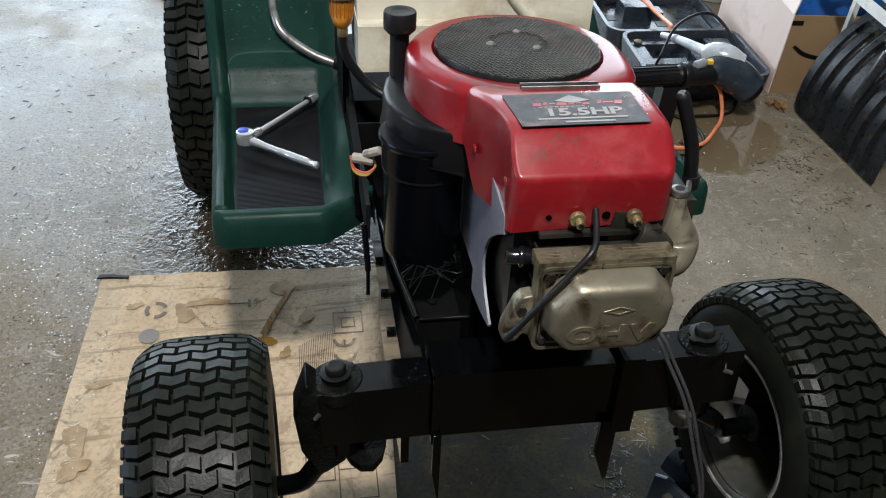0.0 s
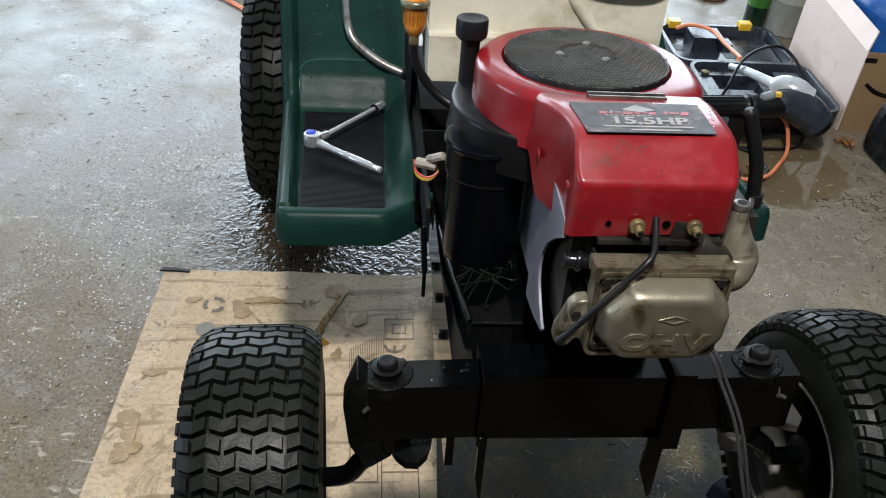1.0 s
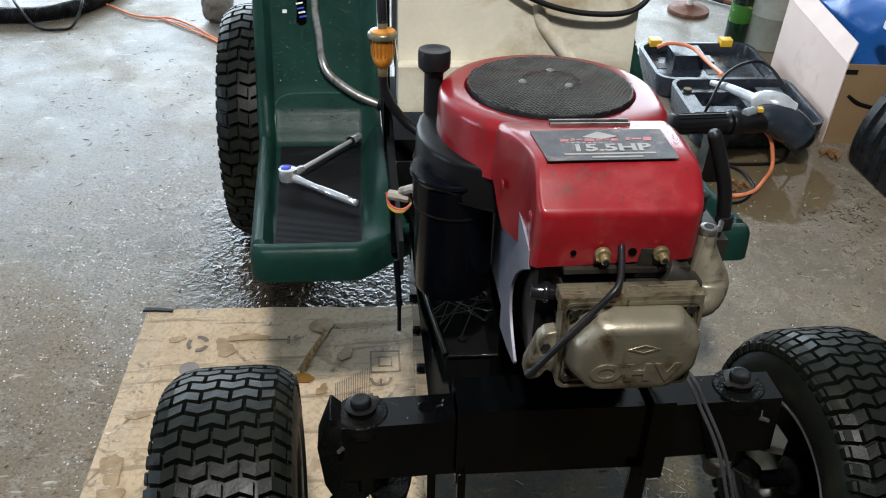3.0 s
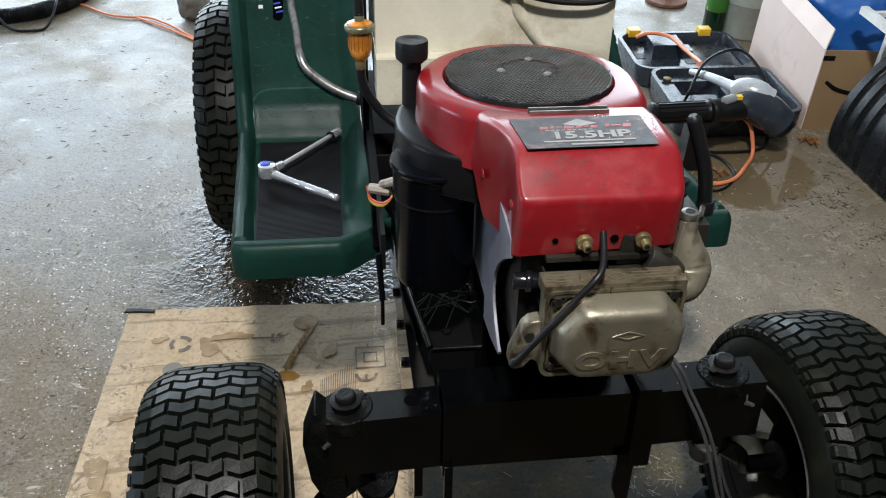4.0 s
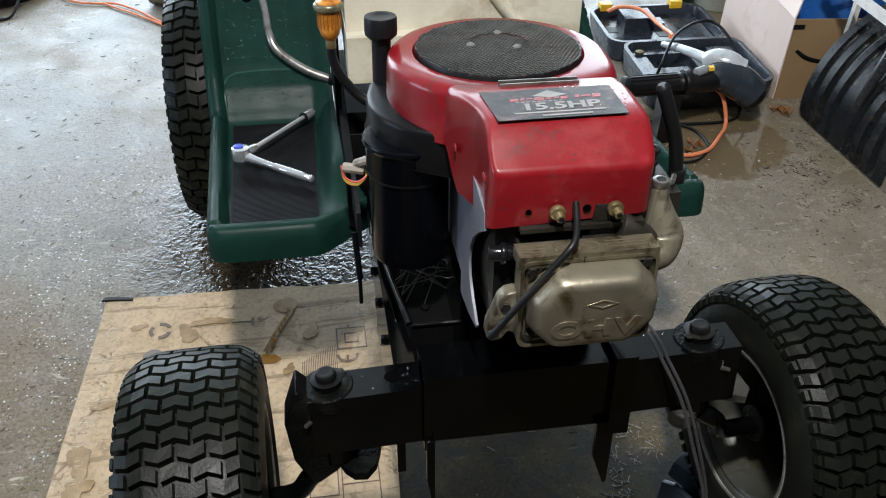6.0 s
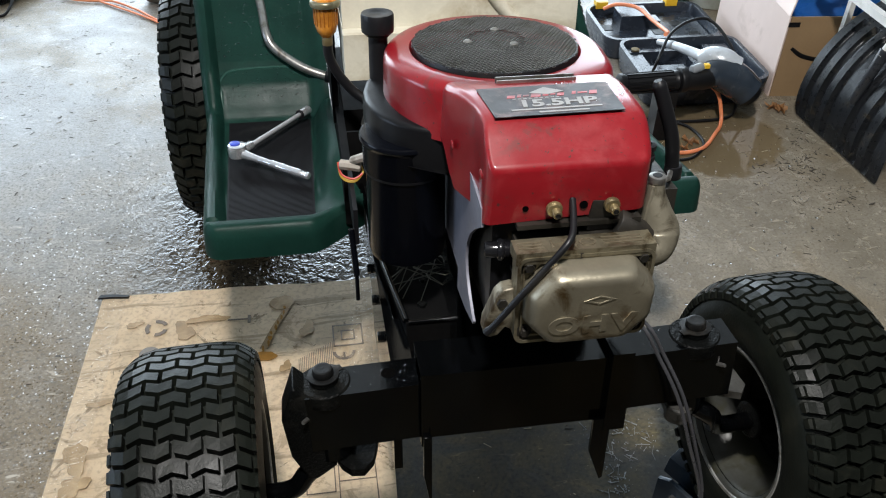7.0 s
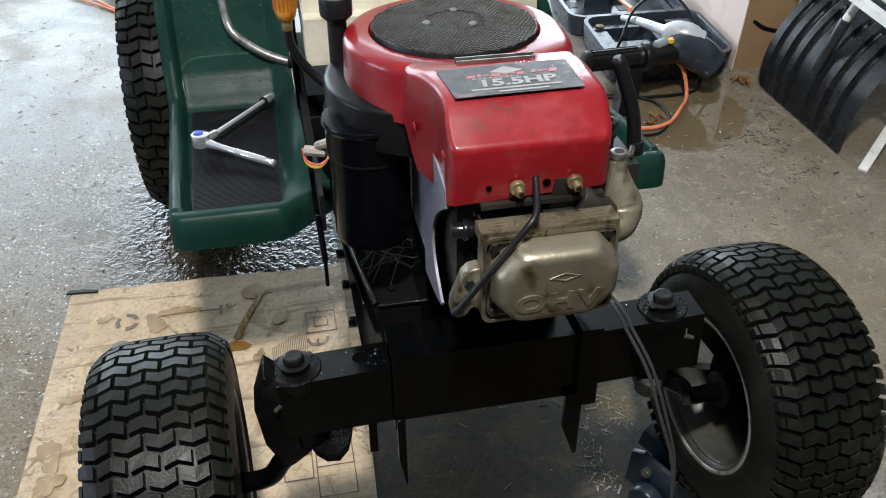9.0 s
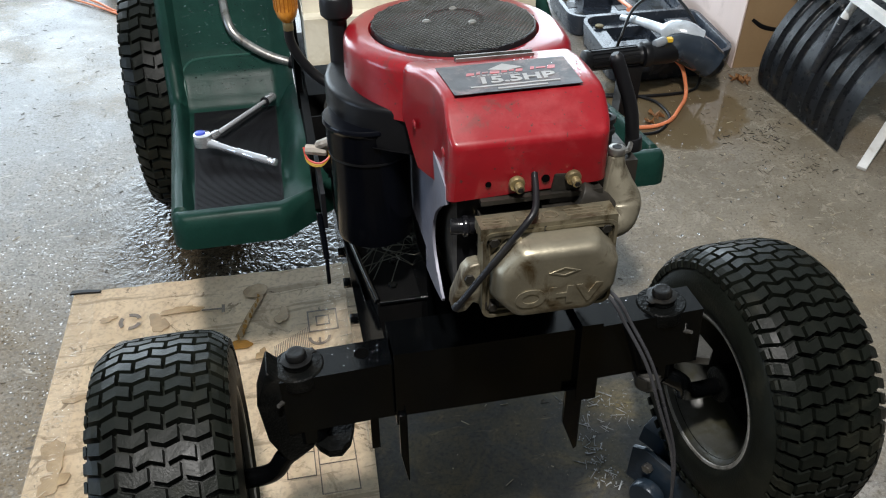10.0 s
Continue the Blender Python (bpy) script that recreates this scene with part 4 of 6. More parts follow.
for x in (0.011, 0.068):
    st = part("cowl_stud", rod((x, -0.050, 0.222), (x + 0.001, -0.076, 0.2180), 0.0046, soft=0.001), BRASS, shroud)
    part("stud_collar", rod((x, -0.062, 0.2205), (x, -0.069, 0.2195), 0.0080, soft=0.002), BRASS, st)
    part("stud_socket", hexhead((x + 0.001, -0.076, 0.2180), (x + 0.001, -0.0765, 0.2179), 0.0030), BLACKPL, st)
for x, r in ((0.0415, 0.0042), (-0.016, 0.0030)):
    part("cowl_hole", rod((x, -0.0500, 0.2195), (x, -0.0612, 0.2195), r), HOLE, shroud)
for y, zz, x in ((-0.033, 0.245, -0.0545), (0.050, 0.237, -0.0685)):
    part("cowl_screw", lathe([(0.0055, 0.0), (0.0053, 0.0006), (0.0040, 0.0014), (0.0012, 0.0016)], 18, aim((x, y, zz), (x - 0.1, y - 0.01, zz))), RED, shroud)

rc = random.Random(21)
drops([((rc.uniform(0.030, 0.102), rc.uniform(-0.005, 0.058), 0.2974), rc.uniform(0.0005, 0.0013)) for _ in range(80)], "water_drops", shroud)

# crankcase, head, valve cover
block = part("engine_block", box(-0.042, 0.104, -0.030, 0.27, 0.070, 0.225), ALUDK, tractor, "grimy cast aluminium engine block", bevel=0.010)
part("sump", box(-0.056, 0.112, 0.070, 0.275, -0.063, 0.069), BLACK, block, bevel=0.010)
for k in range(7):
    zc = 0.085 + k * 0.019
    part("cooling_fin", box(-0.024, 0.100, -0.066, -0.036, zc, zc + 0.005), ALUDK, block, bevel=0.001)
def rounded(x0, x1, z0, z1, r, n=5):
    """A rectangle with round corners, as (x, z) pairs."""
    out = []
    for cx, cz, a0 in ((x1 - r, z1 - r, 0), (x0 + r, z1 - r, 90), (x0 + r, z0 + r, 180), (x1 - r, z0 + r, 270)):
        out += [(cx + r * math.cos(radians(a0 + 90 * k / n)), cz + r * math.sin(radians(a0 + 90 * k / n))) for k in range(n + 1)]
    return out


STAND = Matrix.Rotation(radians(90), 4, "X")
cover_plate = part("head_flange", prism(rounded(-0.0300, 0.1055, 0.0875, 0.1885, 0.010), 0.076, 0.0935, None, STAND), ALU, block, "oily cast head flange", bevel=0.0015)
rimloop = bmesh.new()
for lo, hi, y0, y1 in (((-0.0300, 0.1055, 0.0875, 0.1885, 0.010), (-0.0268, 0.1023, 0.0907, 0.1853, 0.008), 0.0930, 0.0995),
                       ((-0.0238, 0.0995, 0.0935, 0.1825, 0.008), (-0.0220, 0.0977, 0.0953, 0.1807, 0.007), 0.0930, 0.0965)):
    o, i2 = rounded(*lo), rounded(*hi)
    loops = [[rimloop.verts.new((x, -y, z)) for x, z in pts] for pts, y in ((o, y0), (o, y1), (i2, y1), (i2, y0))]
    for a, b in zip(loops, loops[1:]):
        for k in range(len(a)):
            rimloop.faces.new((a[k], a[(k + 1) % len(a)], b[(k + 1) % len(a)], b[k]))
part("flange_rim", rimloop, ALU, block, bevel=0.0006)
part("head_ledge", box(-0.0320, 0.1050, -0.0985, -0.073, 0.1805, 0.1935), ALU, block, bevel=0.004, seg=3)
part("head_web", prism([(0.030, -0.10), (0.082, -0.075), (0.062, -0.035), (0.045, -0.035)], 0.184, 0.1895), ALUDK, block, bevel=0.002)
part("head_web", prism([(0.046, 0.190), (0.078, 0.190), (0.074, 0.222), (0.050, 0.224)], 0.050, 0.062, None, STAND), ALUDK, block, bevel=0.003)
CASTM = surface("cast_relief", (0.12, 0.10, 0.065), 0.5, 0.2, (0.05, 0.035, 0.02), (0.5, 0.7), 40)
for x in (0.004, 0.016):
    part("cast_mark", box(x, x + 0.0022, -0.0925, -0.0795, 0.1930, 0.1942), CASTM, block, bevel=0.0004)
part("cast_mark", box(0.004, 0.018, -0.0870, -0.0850, 0.1930, 0.1942), CASTM, block, bevel=0.0004)
part("cast_mark", box(0.026, 0.0285, -0.0925, -0.0795, 0.1930, 0.1942), CASTM, block, bevel=0.0004)
for ring_at in ((0.040, -0.086, 0.0085),):
    part("cast_mark", lathe([(ring_at[2], 0.1930), (ring_at[2], 0.1942), (ring_at[2] - 0.0022, 0.1942), (ring_at[2] - 0.0022, 0.1930)], 26, Matrix.Translation((ring_at[0], ring_at[1], 0)) @ Matrix.Diagonal((1, 0.75, 1, 1)), closed=True), CASTM, block)
for x0, x1 in ((-0.028, -0.004), (0.055, 0.094)):
    for y0 in (-0.0915, -0.0865, -0.0815):
        part("cast_line", box(x0, x1, y0, y0 + 0.0017, 0.1930, 0.1941), CASTM, block, bevel=0.0004)


def cover_mesh():
    """A deep pressed cover: an octagon with rounded corners, drawn in and rolled over at the face."""
    def octo(x0, x1, z0, z1, cx, cz, rnd=0.13):
        p = [(x0 + cx, z0), (x1 - cx, z0), (x1, z0 + cz), (x1, z1 - cz), (x1 - cx, z1), (x0 + cx, z1), (x0, z1 - cz), (x0, z0 + cz)]
        out = []
        for k in range(8):
            a, b, c = Vector(p[k - 1]), Vector(p[k]), Vector(p[(k + 1) % 8])
            p0, p1 = b + (a - b) * rnd, b + (c - b) * rnd
            for t in (0.0, 0.33, 0.67, 1.0):
                out.append(p0 * (1 - t) ** 2 + b * 2 * t * (1 - t) + p1 * t * t)
        return out
    bm = bmesh.new()
    rings = []
    for ins, y in ((0.0, 0.0935), (0.0, 0.098), (0.0012, 0.106), (0.0026, 0.1150), (0.0040, 0.1195), (0.0062, 0.1232), (0.0090, 0.1258), (0.0125, 0.1270), (0.0165, 0.1274)):
        lp = octo(-0.0230 + ins, 0.1060 - ins * 1.15, 0.0915 + ins, 0.1835 - ins * 0.85, 0.0235 - ins * 0.35, 0.0270 - ins * 0.35)
        rings.append([bm.verts.new((q.x, -y + 0.10 * max(0.0, 0.172 - q.y) * max(0.0, min(1.0, (y - 0.1) / 0.02)), q.y)) for q in lp])
    for a, b2 in zip(rings, rings[1:]):
        for k in range(len(a)):
            bm.faces.new((a[k], a[(k + 1) % len(a)], b2[(k + 1) % len(a)], b2[k]))
    bm.faces.new(rings[0][::-1]), bm.faces.new(rings[-1])
    return bm


cover = part("valve_cover", cover_mesh(), COVER, tractor, "oil-stained pressed valve cover")
FACE = Matrix.Translation((0.0425, -0.1222, 0.122)) @ Matrix.Rotation(radians(90 + 5.7), 4, "X")
for ch, x in (("O", -0.030), ("H", 0.001), ("V", 0.029)):
    letters(ch, 0.030, FACE @ Matrix.Translation((x, 0, 0)) @ Matrix.Diagonal((1.25, 0.95, 1, 1)), "lettering", COVER, cover, depth=0.0012, bold=0.0013)
part("emblem", lathe([(0.0165, -0.0008), (0.0155, 0.0010), (0.0115, 0.0010), (0.0105, -0.0008)], 4, FACE @ Matrix.Translation((0.002, 0.031, 0)) @ Matrix.Diagonal((1.0, 0.34, 1, 1)), closed=True), COVER, cover)
for x, zz in ((-0.0185, 0.1765), (0.0945, 0.1775), (-0.0185, 0.0990), (0.0945, 0.0985)):
    part("cover_bolt", hexhead((x, -0.0935, zz), (x, -0.1000, zz), 0.0052, rod((x, -0.0930, zz), (x, -0.0950, zz), 0.0075)), ALUDK, cover)
part("spark_plug", rod((-0.052, -0.050, 0.170), (-0.026, -0.0545, 0.1705), 0.0085, 0.0085, soft=0.002), GLOSSBLK, block)
part("plug_collar", rod((-0.040, -0.052, 0.170), (-0.033, -0.053, 0.170), 0.0115, soft=0.002), GLOSSBLK, block)
part("plug_tip", rod((-0.027, -0.0545, 0.1705), (-0.0135, -0.0565, 0.1710), 0.0072, soft=0.0012), BRASS, block)
part("spark_plug_lead", tube([(0.030, -0.060, 0.226), (0.026, -0.080, 0.2165), (0.0200, -0.098, 0.2090), (0.0100, -0.106, 0.2000), (-0.0115, -0.1085, 0.1745), (-0.0335, -0.1085, 0.1455), (-0.0500, -0.1065, 0.1215), (-0.0590, -0.104, 0.1085)], lambda t: 0.0034 + 0.0008 * (t > 0.93), 12), BLACKPL, tractor, "black rubber ignition lead")
fitting = part("oil_fitting", prism([(-0.046, 0.139), (-0.040, 0.1455), (-0.029, 0.1475), (-0.0235, 0.130), (-0.0235, 0.0925), (-0.036, 0.1000), (-0.043, 0.0905), (-0.052, 0.0885), (-0.0585, 0.0960), (-0.0570, 0.1090), (-0.0505, 0.1260)], 0.070, 0.088, None, STAND), ELBOW, block, "oily cast lever bracket", bevel=0.003, seg=3)
for x, zz, r in ((-0.0405, 0.131, 0.0055), (-0.0500, 0.1000, 0.0048)):
    part("fitting_bolt", hexhead((x, -0.0870, zz), (x, -0.0905, zz), r), ALUDK, block)
part("coil_housing", box(-0.044, -0.008, -0.046, -0.028, 0.080, 0.205), BLACKPL, block, bevel=0.006)
b = bmesh.new()
pts = [(0.170, 0.060), (0.170, 0.200), (0.080, 0.232), (0.02, 0.225), (-0.046, 0.215), (-0.050, 0.196), (-0.020, 0.176), (0.006, 0.154), (0.020, 0.134), (0.026, 0.112), (0.020, 0.095), (0.004, 0.080), (-0.018, 0.0655), (-0.026, 0.0625), (-0.024, 0.058), (0.02, 0.046), (0.09, 0.036), (0.135, 0.030)]
prism(pts, -0.0015, 0.0015, b, Matrix.Translation((-0.0545, 0, 0)) @ Matrix(((0, 0, 1, 0), (1, 0, 0, 0), (0, 1, 0, 0), (0, 0, 0, 1))))
part("side_shield", b, GALV, tractor, "bare galvanised heat shield")

# starter and its black cover
st = part("starter_motor", lathe([(0.030, 0.046), (0.040, 0.048), (0.0455, 0.052), (0.0470, 0.060), (0.0470, 0.163), (0.0478, 0.166), (0.0488, 0.1665), (0.0500, 0.170), (0.0500, 0.198), (0.0515, 0.202), (0.0535, 0.2045), (0.0535, 0.2075), (0.0520, 0.2095), (0.044, 0.2100), (0.02, 0.2100)],
                                   56, Matrix.Translation((-0.1060, 0.150, 0))), SATIN, tractor, "satin black starter motor canister")
part("seam_band", lathe([(0.0478, 0.1635), (0.0492, 0.1640), (0.0492, 0.1668), (0.0478, 0.1672)], 56, Matrix.Translation((-0.1060, 0.150, 0)), closed=True), SCOOP, st)


def duct_mesh():
    """The bent plastic duct over the starter: a wall that sweeps round and forward, with a sloping roof and a slanted lower edge."""
    plan = [(-0.128, 0.262), (-0.143, 0.235), (-0.1490, 0.205), (-0.1485, 0.178), (-0.1430, 0.152), (-0.1330, 0.130), (-0.1190, 0.112), (-0.1030, 0.1000), (-0.0860, 0.0915), (-0.0720, 0.0860), (-0.0600, 0.0820)]
    line = [Vector((x, y)) for x, y in plan]
    bm = bmesh.new()
    rings = []
    for i, p in enumerate(line):
        d = (line[min(i + 1, len(line) - 1)] - line[max(i - 1, 0)]).normalized()
        n = Vector((-d.y, d.x))
        f = i / (len(line) - 1)
        low, high = 0.1985 - 0.0145 * f, 0.2400 - 0.0035 * f
        sec = [(-0.004, low + 0.001), (0.0, low), (-0.0005, low + 0.006), (-0.0005, high - 0.006), (0.0006, high - 0.0025), (0.0028, high - 0.0006), (0.006, high), (0.030, high + 0.004), (0.050, high + 0.004)]
        rings.append([bm.verts.new((p.x + n.x * o, p.y + n.y * o, z)) for o, z in sec])
    for a, b in zip(rings, rings[1:]):
        for k in range(len(a) - 1):
            bm.faces.new((a[k], a[k + 1], b[k + 1], b[k]))
    bm.faces.new(rings[-1]), bm.faces.new(rings[0][::-1])
    return bm


part("starter_cover", duct_mesh(), SCOOP, tractor, "dusty black plastic duct")
part("duct_lug", box(-0.0640, -0.0555, 0.0800, 0.0980, 0.186, 0.2340), GLOSSBLK, tractor, bevel=0.002)
part("lug_screw", hexhead((-0.0600, 0.0805, 0.205), (-0.0600, 0.0780, 0.205), 0.004), BLACKPL, tractor)

# dipstick tube and cap
dip = part("dipstick_tube", rod((-0.128, 0.245, -0.02), (-0.126, 0.242, 0.300), 0.0115, seg=24), BLACKPL, tractor, "black oil filler tube")
part("filler_cap", lathe([(0.014, 0.292), (0.019, 0.297), (0.0195, 0.302), (0.0195, 0.316), (0.0185, 0.3185), (0.012, 0.3185), (0.010, 0.3175), (0.002, 0.3175)], 28, Matrix.Translation((-0.126, 0.242, 0))), BLACKPL, dip)

# carburettor side: intake elbow, breather hose, small fittings
part("intake_elbow", tube([(0.1170, -0.050, 0.2380), (0.1180, -0.050, 0.2200), (0.1215, -0.052, 0.2000), (0.1260, -0.054, 0.1800), (0.1190, -0.059, 0.1640), (0.0960, -0.066, 0.1620)],
                          lambda t: between([(0.0, 0.0078), (0.20, 0.0095), (0.40, 0.0150), (0.60, 0.0205), (0.80, 0.0205), (1.0, 0.0170)], t), 26), ELBOW, tractor, "oily cast intake elbow")
part("elbow_rib", prism([(0.1030, 0.172), (0.1110, 0.172), (0.1140, 0.232), (0.1100, 0.232)], 0.050, 0.058, None, STAND), ELBOW, tractor, bevel=0.002)
part("elbow_bolt", rod((0.117, -0.050, 0.233), (0.117, -0.050, 0.2400), 0.0090, 0.0085, soft=0.001), STEEL, tractor)
part("elbow_socket", rod((0.117, -0.050, 0.2396), (0.117, -0.050, 0.2404), 0.0048), BLACKPL, tractor)
part("exhaust_stub", rod((0.075, -0.058, 0.196), (0.112, -0.060, 0.178), 0.016, 0.012, soft=0.002), ALUDK, tractor)
part("breather_hose", tube([(0.148, 0.052, 0.295), (0.158, 0.050, 0.270), (0.172, 0.048, 0.230), (0.180, 0.050, 0.185)], lambda t: 0.0078 * min(1, 0.55 + 9 * t), 16), BLACKPL, tractor, "thick black breather hose")
part("hose_clamp", rod((0.180, 0.050, 0.196), (0.181, 0.050, 0.180), 0.0098, soft=0.001), BLACKPL, tractor)
part("breather_stub", lathe([(0.009, 0.16), (0.009, 0.215), (0.011, 0.216), (0.011, 0.221), (0.009, 0.222), (0.009, 0.228), (0.011, 0.229), (0.011, 0.234), (0.006, 0.235), (0.006, 0.23)], 20, Matrix.Translation((0.136, 0.03, 0))), BLACKPL, tractor)
part("linkage", tube([(0.128, 0.0, 0.205), (0.145, -0.01, 0.212), (0.158, 0.01, 0.204), (0.168, 0.03, 0.198)], 0.003, 8), STEEL, tractor)
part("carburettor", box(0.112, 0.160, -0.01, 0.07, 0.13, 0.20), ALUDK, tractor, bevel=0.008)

# wiring below the shroud, grass nest on the tray
bm = bmesh.new()
r2 = random.Random(8)
for k in range(16):
    a = r2.uniform(0, 6.28)
    tube([(-0.075 + 0.05 * math.cos(a), 0.20 + 0.05 * math.sin(a), -0.040), (-0.075 + r2.uniform(-0.02, 0.02), 0.2 + r2.uniform(-0.03, 0.03), r2.uniform(-0.03, 0.03)),
          (-0.075 - 0.045 * math.cos(a + 0.6), 0.20 - 0.05 * math.sin(a + 0.6), r2.uniform(-0.036, 0.002))], 0.0007, 5, 5, bm)
tagged(part("grass_nest", bm, NEST, tractor, "dry grass caught on the tray"), kind="stuff")
for k, (mt, dy) in enumerate(((WIRES["red"], 0.0), (WIRES["yellow"], 0.004), (WIRES["yellow"], 0.008))):
    part("wire", tube([(-0.180, 0.356, 0.070), (-0.176, 0.345, 0.056 - dy * 0.6), (-0.160, 0.340, 0.050 - dy * 0.6), (-0.146, 0.345, 0.056), (-0.148, 0.352, 0.064)], 0.0016, 8), mt, tractor)
part("wire_connector", rod((-0.178, 0.352, 0.069), (-0.148, 0.345, 0.066), 0.0075, soft=0.002, seg=8), TAN, tractor)
part("wire_connector", rod((-0.160, 0.350, 0.074), (-0.140, 0.330, 0.090), 0.0065, soft=0.002, seg=8), TAN, tractor)
part("wire_sleeve", tube([(-0.172, 0.22, 0.04), (-0.170, 0.21, 0.01), (-0.1685, 0.20, -0.02)], 0.0042, 10), SATIN, tractor)
part("wire_sleeve", tube([(-0.1685, 0.20, -0.015), (-0.1685, 0.20, -0.060)], 0.0028, 8), SATIN, tractor)
for dx in (0.0, 0.007):
    part("control_cable", tube([(0.118 + dx, 0.03, 0.03), (0.137 + dx, -0.026, 0.036), (0.161 + dx, -0.034, -0.006), (0.190 + dx, -0.045, -0.065), (0.215 + dx, -0.05, -0.14), (0.243 + dx * 0.5, -0.05, -0.225), (0.255, -0.05, -0.31), (0.258, -0.045, -0.42)], 0.0023, 8), CABLE, tractor, "thin black control cable")

# ---- green foot decks and fenders ----


DECK = Matrix.Translation((0.0134, 0.0483, -0.0412)) @ Matrix.Scale(1.065, 4)  # where the foot decks hang on the frame


def ease(a, b, v):
    t = max(0.0, min(1.0, (v - a) / (b - a)))
    return t * t * (3 - 2 * t)


def deck_mesh(outer, inner, flare):
    """Foot deck on the machine's left: rolled rim, sunk tread, hollow inner wall, riser with a sunk panel, and the fender rising behind."""
    nu, front = 46, 0.2960
    ys = [front + d for d in (0.0, 0.0008, 0.0020, 0.0040, 0.0065, 0.0095, 0.013, 0.017, 0.021, 0.025, 0.029, 0.034, 0.040, 0.05, 0.065, 0.085)]
    ys += [0.40 + 0.02 * k for k in range(14)] + [0.672 + 0.006 * k for k in range(24)] + [0.83 + 0.03 * k for k in range(17)]

    def sheet(u, y):
        edge = outer - flare * max(0.0, (y - 0.30)) - 0.03 * max(0.0, y - 0.72)
        d = y - front
        if d < 0.022:
            edge += 0.022 - math.sqrt(max(0.0, 0.022 ** 2 - (0.022 - d) ** 2))
        inn = between([(0.36, inner), (0.46, inner - 0.028), (0.80, inner - 0.034)], y)
        x = edge + (inn - edge) * (u ** 1.25 * 0.4 + u * 0.6)
        # the front edge turns back towards the engine
        yy = y + (0.062 * max(0.0, min(1.0, (x + 0.222) / 0.075)) ** 1.15) * max(0.0, 1 - d / 0.13)
        k = x - edge
        rim = 0.0225 * (1 - ease(0.016, 0.030, k)) - 0.010 * (1 - min(1.0, max(0.0, k) / 0.008)) ** 2
        lip = 0.0225 * (1 - ease(0.020, 0.044, d)) - 0.010 * (1 - min(1.0, d / 0.010)) ** 2
        wall = ease(-0.2150, -0.1850, x) * (0.012 + 0.034 * ease(0.36, 0.46, y) - 0.026 * ease(0.67, 0.72, y)) + 0.10 * max(0.0, x + 0.19) * ease(0.36, 0.46, y)
        z = -0.012 + (min(max(rim, 0.0), 0.0225) if d > 0.03 else 0)
        if d <= 0.03:
            z = -0.012 + max(min(rim, lip), rim if lip > 0.022 else 0, lip if rim > 0.022 else 0, lip if k > 0.016 else 0)
        z = max(z, -0.012 + wall)
        s = y - 0.690
        if s > 0:
            panel = ease(0.020, 0.030, k) * ease(0.078, 0.068, s)
            z += 0.054 * ease(0.0, 0.045, s) - 0.0035 * panel * ease(0.02, 0.03, s) + 0.72 * max(0.0, s - 0.035) - 0.45 * max(0.0, s - 0.335)
        return Vector((x, yy, z))

    bm = bmesh.new()
    top = [[bm.verts.new(sheet(i / nu, y)) for i in range(nu + 1)] for y in ys]
    n = len(ys)
    for j in range(n - 1):
        for i in range(nu):
            bm.faces.new((top[j][i], top[j][i + 1], top[j + 1][i + 1], top[j + 1][i]))
    # hanging skirt along the outer side and the front
    skirt = [top[j][0] for j in range(n - 1, -1, -1)] + [top[0][i] for i in range(1, nu + 1)]
    prev = skirt
    for d, o in ((0.003, 0.0014), (0.008, 0.0026), (0.016, 0.0034), (0.028, 0.0040), (0.039, 0.0044)):
        row = []
        for v in skirt:
            p = v.co.copy()
            p.z -= d + (0.25 * max(0.0, p.y - 0.75) if d > 0.04 else 0)
            ahead = ease(0.335, 0.300, p.y)
            p.y -= o * ahead
            p.x -= o * (1 - ahead) if p.x < -0.2 else 0.0
            row.append(bm.verts.new(p))
        for a in range(len(skirt) - 1):
            bm.faces.new((prev[a], prev[a + 1], row[a + 1], row[a]))
        prev = row
    bmesh.ops.solidify(bm, geom=bm.faces[:], thickness=0.004)
    return bm


for sx in (-1, 1):
    bm = deck_mesh(-0.372, -0.146, 0.055) if sx < 0 else deck_mesh(-0.345, -0.150, -0.10)
    if sx > 0:
        bmesh.ops.transform(bm, matrix=Matrix.Diagonal((-1, 1, 1, 1)), verts=bm.verts)
    deck = part("foot_deck", bm, GREEN, tractor, "wet dark green plastic foot deck and fender")
    deck.matrix_local = DECK if sx < 0 else Matrix.Translation((0.013, 0.0, 0.020)) @ DECK
    xa, xb, lean = (-0.3440, -0.2170, -0.013) if sx < 0 else (0.220, 0.300, 0.0)

    def sheared(bm):
        for v in bm.verts:
            v.co.x += lean * max(0.0, (v.co.y - 0.35) / 0.33) * (1 if v.co.x < (xa + xb) / 2 else -0.15)
        return bm

    mat_ob = part("foot_mat", sheared(box(xa, xb, 0.342, 0.686, -0.012, -0.0075)), MAT, deck, "black ribbed rubber mat", bevel=0.001)
    bm = bmesh.new()
    for k in range(96):
        y = 0.345 + k * 0.00355
        box(xa + 0.002, xb - 0.002, y, y + 0.0021, -0.0080, -0.0069, bm)
    part("mat_ribs", sheared(bm), MAT, mat_ob, smooth=False)
r3 = random.Random(11)
spots = []
on_deck = [part("moulded_edge", tube([(-0.367, 0.712, 0.010), (-0.368, 0.725, 0.032), (-0.368, 0.742, 0.0485), (-0.352, 0.757, 0.0600), (-0.31, 0.761, 0.063), (-0.24, 0.761, 0.063), (-0.205, 0.759, 0.0625)], 0.0030, 8), GREEN, tractor)]
slot = Matrix.Translation((-0.322, 0.905, 0.042 + 0.72 * 0.18)) @ Matrix.Rotation(radians(35.8), 4, "X")
